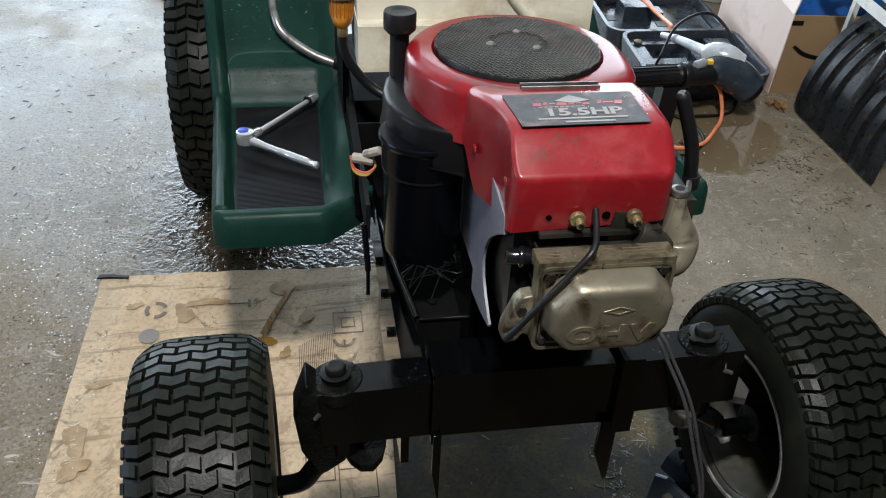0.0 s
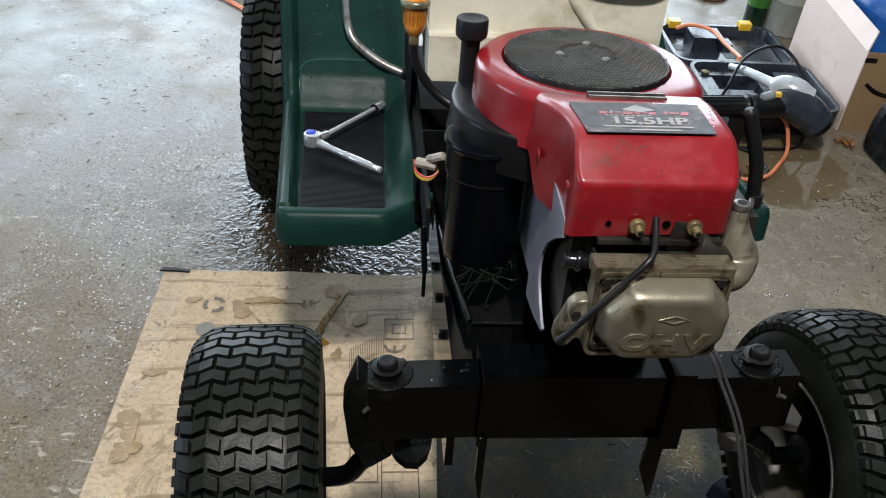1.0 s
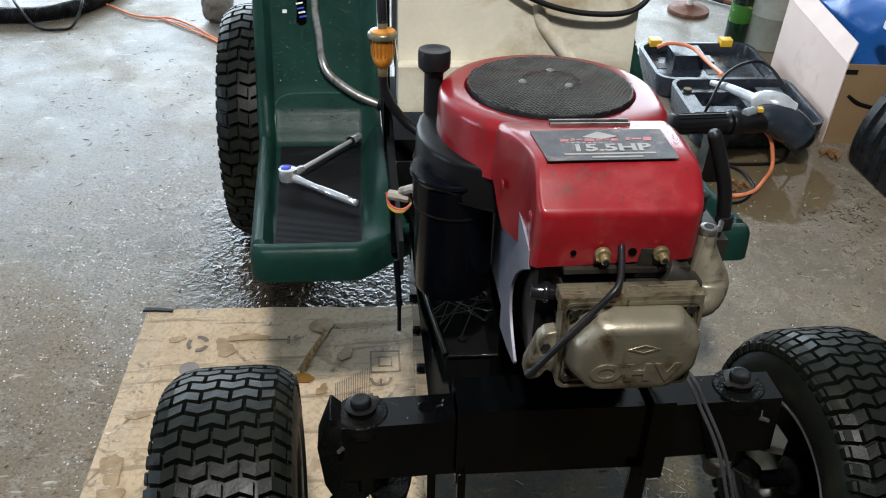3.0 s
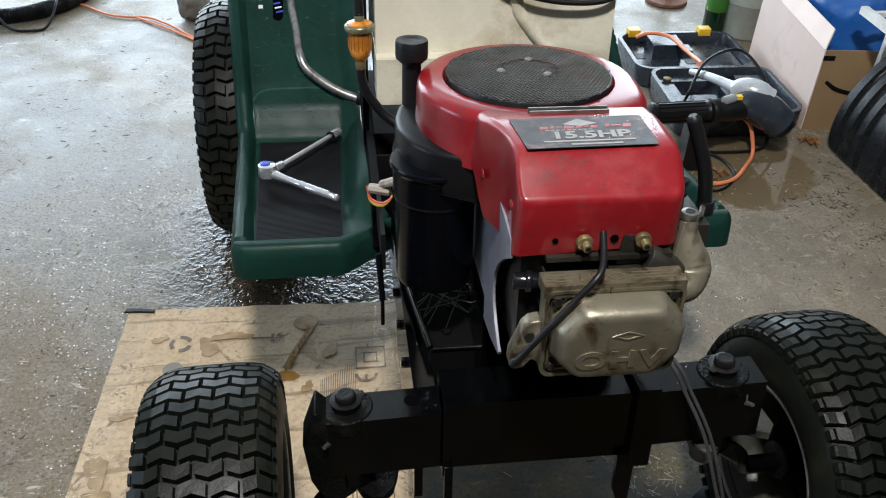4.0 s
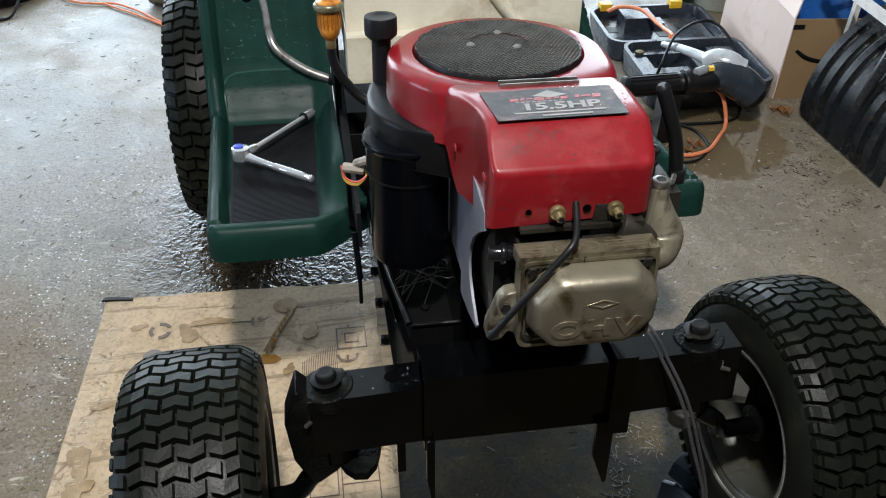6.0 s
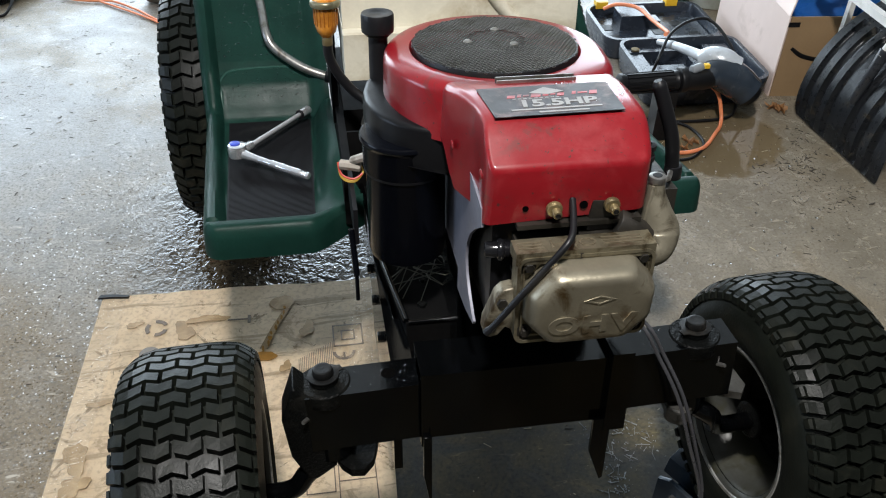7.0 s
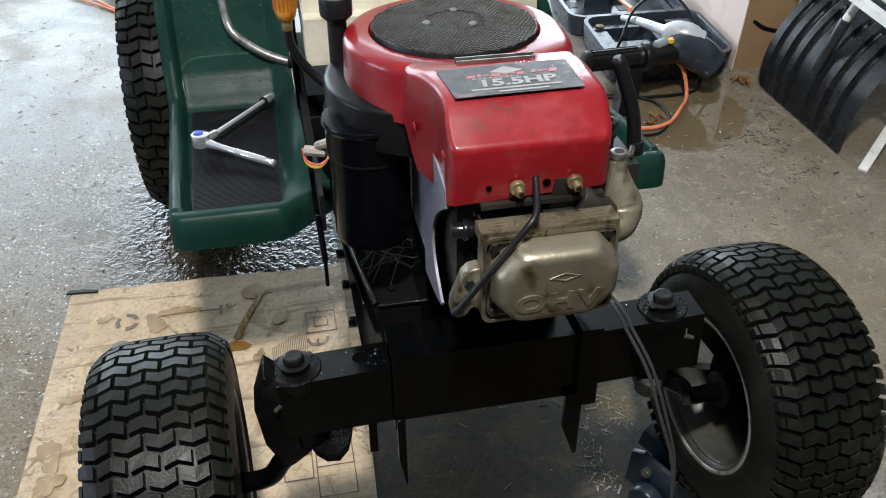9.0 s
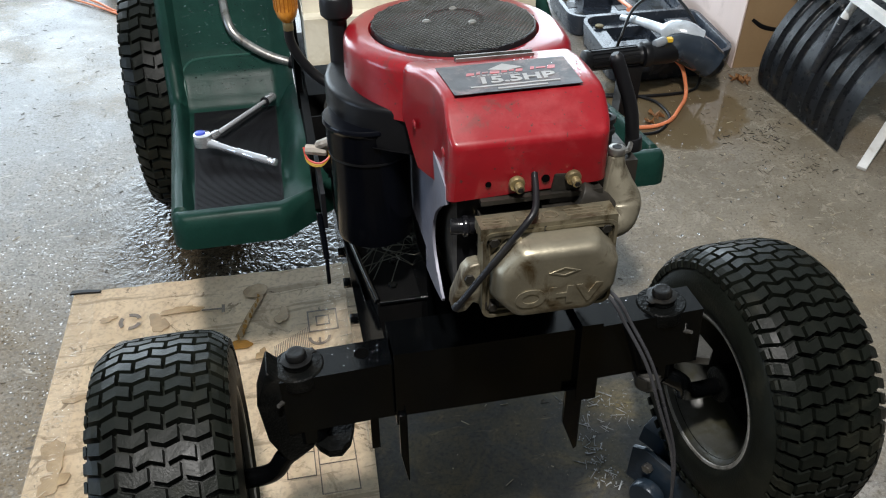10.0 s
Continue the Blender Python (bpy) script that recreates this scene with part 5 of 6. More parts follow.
stadium = [(0.0095 * math.cos(radians(a)), (0.030 if a < 180 else -0.022) + 0.0095 * math.sin(radians(a))) for a in range(0, 360, 15)]
on_deck.append(part("fender_slot", prism(stadium, -0.002, 0.0012, None, slot), HOLE, tractor))
for k, y in enumerate((-0.014, -0.004, 0.006, 0.018)):
    on_deck.append(part("slot_scale", box(-0.0065, 0.0065, y, y + 0.0035, 0.0012, 0.0018, None, slot @ pose(0, 0, 0, 0, 0, 14)), (BLUEP, WHITEM)[k % 2], tractor))
on_deck.append(part("fender_mark", box(-0.036, -0.028, -0.004, 0.004, 0.0012, 0.0018, None, slot), WHITEM, tractor))
for k in range(520):
    y = r3.uniform(0.775, 1.07)
    x = r3.uniform(-0.40, -0.20)
    spots.append(((x, y, 0.0425 + 0.72 * (y - 0.725) + 0.0002), 0.0007 + 0.0015 * r3.random() ** 2))
for k in range(150):
    spots.append(((r3.uniform(-0.365, -0.215), r3.uniform(0.716, 0.760), 0.0), 0.0005 + 0.0012 * r3.random() ** 2))
    x, y, _ = spots[-1][0]
    s = y - 0.690
    spots[-1] = ((x, y, -0.012 + 0.054 * ease(0.0, 0.045, s) - 0.0033 * ease(0.02, 0.03, s) + 0.72 * max(0.0, s - 0.035)), spots[-1][1])
on_deck.append(drops(spots, "water_drops", tractor))
on_deck.append(part("clutch_pedal", tube([(-0.302, 1.02, 0.30), (-0.298, 0.916, 0.192), (-0.288, 0.84, 0.145), (-0.282, 0.79, 0.118), (-0.268, 0.77, 0.094), (-0.225, 0.742, 0.070), (-0.186, 0.727, 0.057), (-0.170, 0.722, 0.054)], 0.0078, 14), STEEL, tractor, "bent steel pedal lever"))
on_deck.append(part("pedal_boss", rod((-0.182, 0.726, 0.057), (-0.160, 0.720, 0.053), 0.012, soft=0.002), BLACKPL, tractor))
for ob in on_deck:
    ob.matrix_local = DECK
part("frame_plate", box(-0.166, -0.160, 0.26, 0.40, -0.010, 0.045), MAT, tractor, bevel=0.002)
part("dash_panel", box(-0.172, -0.160, 0.40, 1.10, -0.06, 0.05), MATTBLK, tractor, bevel=0.004)

# ---- fuel tank, filter, hoses ----
tank = part("fuel_tank", box(-0.155, 0.215, 0.545, 0.82, 0.140, 0.44), TANK, tractor, "stained translucent white fuel tank", bevel=0.028, seg=5)
part("tank_foot", box(-0.156, 0.03, 0.514, 0.66, 0.128, 0.200), TANK, tank, bevel=0.030, seg=6)
part("moulded_rib", tube([(0.062, 0.548, 0.40), (0.058, 0.548, 0.33), (0.062, 0.548, 0.27), (0.085, 0.546, 0.235), (0.115, 0.546, 0.20), (0.14, 0.546, 0.16)], 0.011, 12), TANK, tank)
part("firewall", box(-0.160, 0.20, 0.486, 0.490, -0.06, 0.055), MATTBLK, tractor, "black steel firewall plate", bevel=0.001)
part("dash_side", box(-0.176, -0.166, 0.60, 0.86, 0.02, 0.44), MATTBLK, tractor, bevel=0.004)
# black box stands in for the shaded void under the tank
part("dark_void_tray", box(-0.16, 0.23, 0.56, 0.86, 0.02, 0.060), MATTBLK, tractor, bevel=0.006)
fil = part("fuel_filter", lathe([(0.008, 0.205), (0.014, 0.213), (0.0165, 0.222), (0.0175, 0.250), (0.019, 0.252), (0.0195, 0.258), (0.018, 0.262), (0.008, 0.265)], 26, Matrix.Translation((-0.180, 0.50, 0))), AMBER, tractor, "amber inline fuel filter")
part("filter_cap", lathe([(0.0185, 0.2500), (0.0215, 0.2510), (0.0222, 0.2535), (0.0222, 0.2570), (0.0205, 0.2595), (0.014, 0.2625), (0.0075, 0.2640), (0.0068, 0.2760), (0.003, 0.2765)], 30, Matrix.Translation((-0.180, 0.50, 0))), CAPM, fil, "dull olive metal cap")
for k in range(10):
    a = radians(180 + 20 * k)
    part("filter_rib", rod((-0.180 + 0.0168 * math.cos(a), 0.50 + 0.0168 * math.sin(a), 0.224), (-0.180 + 0.0176 * math.cos(a), 0.50 + 0.0176 * math.sin(a), 0.249), 0.0009, seg=6), AMBERDK, fil)
part("hose_clip", rod((-0.180, 0.50, 0.192), (-0.180, 0.50, 0.206), 0.0078, soft=0.001), BRASS, fil)
part("fuel_hose", tube([(-0.180, 0.50, 0.272), (-0.181, 0.505, 0.30), (-0.182, 0.52, 0.36)], 0.0075, 12), BLACKPL, tractor)
part("fuel_hose", tube([(-0.180, 0.50, 0.196), (-0.1795, 0.50, 0.178), (-0.174, 0.50, 0.160), (-0.162, 0.50, 0.138), (-0.1422, 0.498, 0.1147), (-0.118, 0.49, 0.100), (-0.08, 0.47, 0.09)], 0.0075, 14), BLACKPL, tractor)
part("throttle_cable", tube([(-0.04, 0.535, 0.36), (0.0, 0.53, 0.325), (0.06, 0.525, 0.295), (0.13, 0.525, 0.28), (0.20, 0.53, 0.283), (0.235, 0.55, 0.315), (0.235, 0.58, 0.37)], 0.0045, 10), BLACKPL, tractor, "black throttle cable looped over the tank")

# ---- things lying about ----
# ratchet with extension on the foot mat
rat = thing("ratchet_wrench", "chrome ratchet with extension and socket lying on the foot mat", "ratchet wrench", TILT @ DECK)
H, E, S = Vector((-0.333, 0.520, 0.012)), Vector((-0.222, 0.440, 0.006)), Vector((-0.226, 0.672, 0.012))
part("ratchet_head", lathe([(0.010, -0.012), (0.0140, -0.010), (0.0150, 0.0), (0.0140, 0.009), (0.0105, 0.0105)], 28, Matrix.Translation(H + Vector((0, 0, 0.008)))), CHROME, rat)
part("selector", lathe([(0.0085, 0.0), (0.0085, 0.002), (0.006, 0.0030)], 24, Matrix.Translation(H + Vector((-0.003, 0.001, 0.0180)))), BLUEP, rat, "blue plastic selector disc")
d = E - H
prof = [(0.0095, 0.010), (0.0068, 0.03), (0.0062, 0.055), (0.0078, 0.060), (0.0068, 0.0625), (0.0078, 0.065), (0.0068, 0.0675), (0.0078, 0.070), (0.0076, 0.100), (0.0070, 0.1085), (0.0062, 0.110), (0.0074, 0.112), (0.0062, 0.1145), (0.0074, 0.117), (0.0066, 0.120), (0.004, 0.121)]
part("handle", lathe([(r * 0.84, h * d.length / 0.121) for r, h in prof], 20, aim(H + Vector((0, 0, 0.004)), E)), CHROME, rat)
d2 = (S - H).normalized()
part("extension", rod(H + d2 * 0.018 + Vector((0, 0, 0.002)), S, 0.0040, 0.0040, soft=0.001), SATCHROME, rat)
part("extension_end", rod(H + d2 * 0.016 + Vector((0, 0, 0.002)), H + d2 * 0.036 + Vector((0, 0, 0.002)), 0.0075, soft=0.001), CHROME, rat)
part("socket", rod(S - d2 * 0.012, S + d2 * 0.014, 0.0080, soft=0.0012), CHROME, rat)
part("socket_band", rod(S - d2 * 0.013, S - d2 * 0.010, 0.0083), BLACKPL, rat)


# flattened carton under the front
def card_mesh():
    nx, ny = 48, 44
    bm = bmesh.new()
    grid = []
    for j in range(ny + 1):
        row = []
        for i in range(nx + 1):
            u, v = i / nx, j / ny
            x = (-0.715 + 0.040 * v) * (1 - u) + (-0.128 + 0.035 * v) * u
            y = (0.02 + 0.728 * v) * (1 - u) + (0.03 + 0.700 * v) * u + 0.010 * v * math.sin(u * 3.0)
            z = 0.006 + 0.0012 * math.sin(u * 37) * math.sin(v * 5) + 0.016 * max(0, (u - 0.72) / 0.28) ** 2 * v ** 2 + 0.002 * noise.noise((x * 6, y * 6, 0))
            row.append(bm.verts.new((x, y, max(0.004, z))))
        grid.append(row)
    for a, b in zip(grid, grid[1:]):
        for i in range(nx):
            bm.faces.new((a[i], a[i + 1], b[i + 1], b[i]))
    bmesh.ops.solidify(bm, geom=bm.faces[:], thickness=0.004)
    return bm


card = thing("cardboard_sheet", "flattened oil-stained brown carton lying on the floor", "cardboard")
part("sheet", card_mesh(), SHEET, card)


def flat(outline, z, mt, name, label=""):
    return part(name, prism(outline, z, z + 0.0006), mt, card, label, smooth=False)


def blob(cx, cy, rx, ry, seed, wob=0.25, n=28):
    r = random.Random(seed)
    ph = [r.uniform(0, 6.28) for _ in range(4)]
    out = []
    for k in range(n):
        a = 2 * math.pi * k / n
        w = 1 + wob * (math.sin(2 * a + ph[0]) * 0.5 + math.sin(3 * a + ph[1]) * 0.35 + math.sin(7 * a + ph[2]) * 0.2)
        out.append((cx + rx * w * math.cos(a), cy + ry * w * math.sin(a)))
    return out


DOT = surface("grey_dot", (0.17, 0.155, 0.135), 0.6)
flat([(-0.562 + 0.0195 * math.cos(a * 0.2618), 0.568 + 0.0195 * math.sin(a * 0.2618)) for a in range(24)], 0.0088, DOT, "printed_dot")
bm = bmesh.new()
for k in range(3):
    a0 = k * 2.094 + 0.4
    for s in range(5):
        a, b2 = a0 + s * 0.27, a0 + (s + 1) * 0.27
        prism([(-0.555 + r * math.cos(t), 0.640 + r * math.sin(t)) for r, t in ((0.015, a), (0.023, a), (0.023, b2), (0.015, b2))], 0.0088, 0.0094, bm)
part("printed_ring", bm, PRINT, card, "faded recycling print", smooth=False)
flat(blob(-0.305, 0.685, 0.024, 0.022, 1, 0.12), 0.0088, STAIN, "oil_stain")
flat([(-0.300, 0.668), (-0.289, 0.665), (-0.320, 0.60), (-0.334, 0.552), (-0.350, 0.555), (-0.328, 0.61)], 0.0090, STAIN, "oil_stain")
flat(blob(-0.345, 0.532, 0.026, 0.014, 3), 0.0094, FRESH, "oil_puddle", "glossy orange-brown oil")
bo = random.Random(9)
for k in range(9):
    flat(blob(-0.300 - 0.045 * k / 9 + bo.uniform(-0.004, 0.004), 0.668 - 0.13 * k / 9, bo.uniform(0.002, 0.004), bo.uniform(0.004, 0.009), 30 + k), 0.0098, FRESH, "oil_bead")
for k, (x, y, rx, ry) in enumerate(((-0.50, 0.625, 0.018, 0.026), (-0.455, 0.655, 0.035, 0.012), (-0.60, 0.655, 0.016, 0.008), (-0.66, 0.33, 0.022, 0.030), (-0.655, 0.27, 0.026, 0.020), (-0.64, 0.45, 0.020, 0.008), (-0.255, 0.60, 0.014, 0.020), (-0.30, 0.50, 0.010, 0.014))):
    flat(blob(x, y, rx, ry, 50 + k, 0.5), 0.0086 + 0.0001 * k, STAIN, "oil_stain")
bm = bmesh.new()
for s in (0.030, 0.014):
    cx, cy = -0.176, 0.568
    for dx0, dx1, dy0, dy1 in ((-s, s, -s, -s + 0.003), (-s, s, s - 0.003, s), (-s, -s + 0.003, -s, s), (s - 0.003, s, -s, s)):
        box(cx + dx0, cx + dx1, cy + dy0, cy + dy1, 0.0120, 0.0128, bm)
part("printed_square", bm, PRINT, card, "faded square print", smooth=False)
for k, cx in enumerate((-0.186, -0.186)):
    b = bmesh.new()
    for s in range(9):
        a, b2 = math.pi + s * math.pi / 9, math.pi + (s + 1) * math.pi / 9
        prism([(cx + r * math.cos(t), 0.525 - k * 0.040 + r * math.sin(t)) for r, t in ((0.0165, a), (0.0225, a), (0.0225, b2), (0.0165, b2))], 0.0102, 0.0108, b)
    if k == 0:
        box(cx - 0.002, cx + 0.002, 0.506, 0.522, 0.0102, 0.0108, b)
    part("printed_letter", b, PRINT, card, smooth=False)
bm = bmesh.new()
for k in range(20):
    box(-0.275 + k * 0.0035, -0.2738 + k * 0.0035, 0.44, 0.515 + k * 0.0022, 0.0090, 0.0096, bm)
tagged(part("printed_bars", bm, PRINT, card, "grey bar print", smooth=False), kind="stuff")
flat([(-0.415, 0.648), (-0.375, 0.646), (-0.375, 0.642), (-0.415, 0.644)], 0.0090, PRINT, "printed_line")
flat([(-0.375, 0.655), (-0.369, 0.655), (-0.369, 0.632), (-0.375, 0.632)], 0.0090, PRINT, "printed_line")
for x0, x1, y0, y1 in ((-0.215, -0.150, 0.16, 0.28), (-0.27, -0.22, 0.20, 0.30)):
    b = bmesh.new()
    for bx in ((x0, x1, y0, y0 + 0.002), (x0, x1, y1 - 0.002, y1), (x0, x0 + 0.002, y0, y1), (x1 - 0.002, x1, y0, y1), (x0, x1, (y0 + y1) / 2, (y0 + y1) / 2 + 0.002)):
        box(*bx, 0.0090, 0.0096, b)
    part("printed_table", b, PRINT, card, smooth=False)
flat([(-0.674, 0.740), (-0.694, 0.40), (-0.714, 0.02), (-0.655, 0.02), (-0.640, 0.40), (-0.625, 0.738)], 0.0100, TAPE, "tape_strip", "shiny clear packing tape")
flat([(-0.160, 0.722), (-0.192, 0.30), (-0.150, 0.30), (-0.112, 0.715)], 0.0290, TAPE, "tape_strip", "shiny clear packing tape")
rw = random.Random(17)
wr = bmesh.new()
for k in range(46):
    v = rw.uniform(0.02, 0.99)
    x0, y0 = -0.712 + 0.040 * v + rw.uniform(0.0, 0.035), 0.02 + 0.72 * v
    ln = rw.uniform(0.004, 0.020)
    box(-ln / 2, ln / 2, -0.0005, 0.0005, 0.0, rw.uniform(0.0004, 0.001), wr, pose(x0, y0, 0.0095, rw.uniform(-20, 20), rw.uniform(-6, 6), rw.uniform(-50, 60)))
for k in range(18):
    v = rw.uniform(0.45, 0.99)
    ln = rw.uniform(0.006, 0.03)
    box(-ln / 2, ln / 2, -0.0005, 0.0005, 0.0, 0.001, wr, pose(-0.150 + 0.035 * v + rw.uniform(-0.03, 0.012), 0.03 + 0.69 * v, 0.010 + 0.014 * v * v, rw.uniform(-20, 20), -6, rw.uniform(-30, 40)))
tagged(part("tape_wrinkles", wr, WRINKLE, card, "glossy wrinkles in the packing tape", smooth=False), kind="stuff")
part("tape_end", prism([(-0.683, 0.742), (-0.678, 0.752), (-0.65, 0.750), (-0.62, 0.744), (-0.622, 0.738), (-0.655, 0.742)], 0.009, 0.014), BLACKPL, card)

# floor jack under the frame
jack = thing("floor_jack", "dark blue trolley jack under the front frame", "floor jack")
side = [(0.0, 0.04), (0.0, 0.115), (0.02, 0.125), (0.16, 0.10), (0.45, 0.09), (0.48, 0.05), (0.48, 0.03)]
jm = pose(0.382, 0.160, -0.02, 0, 0, -55)
for off in (0.0, 0.11):
    part("side_plate", prism(side, -0.004, 0.004, None, jm @ Matrix.Translation((0, -off, 0)) @ Matrix.Rotation(radians(90), 4, "X")), JACKBLUE, jack, bevel=0.0015)
    part("plate_bolt", hexhead(jm @ Vector((0.035, -off - 0.004, 0.095)), jm @ Vector((0.035, -off - 0.014, 0.095)), 0.009), STEEL, jack)
    for xx in (0.05, 0.43):
        part("castor", lathe([(0.010, -0.012), (0.026, -0.011), (0.028, -0.008), (0.028, 0.008), (0.026, 0.011), (0.010, 0.012)], 24, jm @ Matrix.Translation((xx, -off + (0.02 if off == 0 else -0.02), 0.048)) @ Matrix.Rotation(radians(90), 4, "X")), JACKBLUE, jack)
part("cross_plate", box(0.02, 0.14, -0.108, -0.002, 0.075, 0.085, None, jm), JACKBLUE, jack, bevel=0.002)
part("lift_arm", box(-0.02, 0.30, -0.075, -0.035, 0.085, 0.125, None, jm @ pose(0, 0, 0, 0, 6, 0)), JACKBLUE, jack, bevel=0.004)
part("jack_ram", rod(jm @ Vector((0.16, -0.055, 0.07)), jm @ Vector((0.45, -0.055, 0.07)), 0.026, soft=0.004), JACKBLUE, jack)
part("handle", rod(jm @ Vector((0.44, -0.055, 0.08)), jm @ Vector((0.80, -0.055, 0.25)), 0.013, soft=0.003), JACKBLUE, jack)


# open tool case
def tray(name, x0, x1, y0, y1, h, parent, wall=0.012):
    bm = bmesh.new()
    rc = 0.05

    def ring(inset, z):
        pts = []
        for cx, cy, a0 in ((x1 - rc, y1 - rc, 0), (x0 + rc, y1 - rc, 90), (x0 + rc, y0 + rc, 180), (x1 - rc, y0 + rc, 270)):
            for k in range(7):
                a = radians(a0 + k * 15)
                pts.append(bm.verts.new((cx + (rc - inset) * math.cos(a), cy + (rc - inset) * math.sin(a), z)))
        return pts
    rings = [ring(0.02, 0.0), ring(0.008, 0.008), ring(0.0, h * 0.6), ring(-0.003, h - 0.006), ring(-0.002, h), ring(wall - 0.002, h), ring(wall, h - 0.004), ring(wall + 0.008, 0.014)]
    for a, b in zip(rings, rings[1:]):
        for k in range(len(a)):
            bm.faces.new((a[k], a[(k + 1) % len(a)], b[(k + 1) % len(a)], b[k]))
    bm.faces.new(rings[0][::-1]), bm.faces.new(rings[-1])
    return part(name, bm, CASE, parent)


case = thing("tool_case", "open dark grey plastic tool case with yellow latches", "tool case", pose(0, 0, 0))
lid = tray("lid", 0.715, 1.105, 1.70, 1.975, 0.075, case)
base = tray("base", 0.735, 1.115, 1.385, 1.685, 0.085, case)
for x in (0.775, 1.02):
    lt = part("latch", box(x - 0.020, x + 0.020, 1.955, 1.985, 0.066, 0.090), YELLOW, case, "yellow plastic latch", bevel=0.004)
    part("latch_grip", box(x - 0.016, x + 0.016, 1.952, 1.958, 0.074, 0.090), YELLOW, lt, bevel=0.002)
part("lid_panel", box(0.737, 1.083, 1.722, 1.953, 0.014, 0.046), CASE, lid, bevel=0.010, seg=3)
part("moulded_block", box(0.80, 0.90, 1.83, 1.91, 0.040, 0.092), CASE, lid, bevel=0.010, seg=3)
part("block_step", box(0.895, 0.945, 1.85, 1.90, 0.040, 0.062), CASE, lid, bevel=0.005)
for x0, x1, y0, y1 in ((0.750, 0.780, 1.83, 1.87), (0.905, 0.960, 1.785, 1.820), (0.985, 1.020, 1.84, 1.875), (1.02, 1.055, 1.76, 1.79), (0.83, 0.98, 1.738, 1.762), (0.79, 0.99, 1.925, 1.945), (0.755, 0.785, 1.76, 1.79)):
    part("moulded_slot", box(x0, x1, y0, y1, 0.0455, 0.0475), BLACKPL, lid, bevel=0.0008)
part("base_panel", box(0.757, 1.093, 1.407, 1.663, 0.014, 0.034), CASE, base, bevel=0.006)
for x0, x1, y0, y1, z1 in ((0.76, 0.93, 1.625, 1.66, 0.066), (0.76, 0.90, 1.50, 1.535, 0.066), (0.94, 0.98, 1.45, 1.60, 0.058), (0.76, 0.80, 1.53, 1.63, 0.062), (1.0, 1.08, 1.55, 1.65, 0.070)):
    part("moulded_rib", box(x0, x1, y0, y1, 0.030, z1), CASE, base, bevel=0.008, seg=3)
part("steel_disc", lathe([(0.012, 0.086), (0.013, 0.088), (0.013, 0.092), (0.005, 0.094)], 20, Matrix.Translation((0.785, 1.64, -0.021))), BRASS, base)

TOOLBLUE = surface("slate_blue_plastic", (0.024, 0.033, 0.046), 0.13, 0, (0.08, 0.09, 0.10), (0.55, 0.8), 20)
# electric tool lying across the case
tool = thing("power_tool", "black and grey corded power tool lying on its case", "power tool", Matrix.Translation((0.0, -0.04, 0.0)))
g0, g1 = Vector((0.583, 1.282, 0.170)), Vector((0.752, 1.290, 0.170))
along = (g1 - g0).normalized()
part("side_grip", lathe([(0.020, 0.0), (0.028, 0.004), (0.029, 0.012), (0.025, 0.02), (0.025, 0.155), (0.028, 0.162), (0.026, 0.169)], 20, aim(g0, g1)), BLACKPL, tool)
bm = bmesh.new()
for k in range(14):
    a = 2 * math.pi * k / 14
    box(-0.0025, 0.0025, 0.0235, 0.028, 0.022, 0.152, bm, aim(g0, g1) @ Matrix.Rotation(a, 4, "Z"))
part("grip_ribs", bm, BLACKPL, tool, smooth=False)
part("clamp_ring", rod(g1, g1 + along * 0.022, 0.034, soft=0.004), BLACKPL, tool)
part("neck", tube([g1, (0.79, 1.298, 0.162), (0.835, 1.318, 0.154), (0.875, 1.335, 0.156)], lambda t: 0.021 + 0.013 * t, 18), BLACKPL, tool)
HOUSE = surface("silver_grey_housing", (0.56, 0.60, 0.64), 0.22, 0.2, (0.22, 0.24, 0.26), (0.55, 0.8), 24)
part("body", tube([(0.840, 1.325, 0.150), (0.875, 1.335, 0.158), (0.915, 1.335, 0.150), (0.950, 1.325, 0.130), (0.978, 1.315, 0.108)], lambda t: 0.030 + 0.019 * math.sin(min(1.0, t * 1.15) * 2.2), 26), TOOLBLUE, tool)
part("motor_cap", rod((0.962, 1.320, 0.118), (0.992, 1.306, 0.092), 0.043, 0.034, soft=0.010, seg=28), BLACKPL, tool)
part("top_cover", tube([(0.855, 1.392, 0.176), (0.880, 1.372, 0.186), (0.912, 1.352, 0.184), (0.940, 1.340, 0.172)], lambda t: 0.018 + 0.016 * math.sin(min(1.0, t + 0.15) * 2.4), 22), HOUSE, tool, "silver grey gear housing")
part("front_tube", tube([(0.800, 1.560, 0.150), (0.825, 1.500, 0.165), (0.852, 1.425, 0.176), (0.866, 1.385, 0.180)], lambda t: 0.0085 + 0.009 * t, 18), HOUSE, tool)
part("tube_ring", rod((0.818, 1.515, 0.162), (0.823, 1.502, 0.165), 0.0125, soft=0.002), GREY, tool)
part("clip", rod((0.790, 1.302, 0.190), (0.826, 1.316, 0.192), 0.012, soft=0.005), GREY, tool)
part("clip", box(0.832, 0.846, 1.31, 1.324, 0.188, 0.198), YELLOW, tool, bevel=0.003)
part("tool_rest", box(0.90, 0.97, 1.388, 1.43, 0.0865, 0.14), BLACKPL, tool, bevel=0.01)
part("tool_rest", box(0.70, 0.75, 1.265, 1.315, 0.0, 0.146), BLACKPL, tool, bevel=0.01)

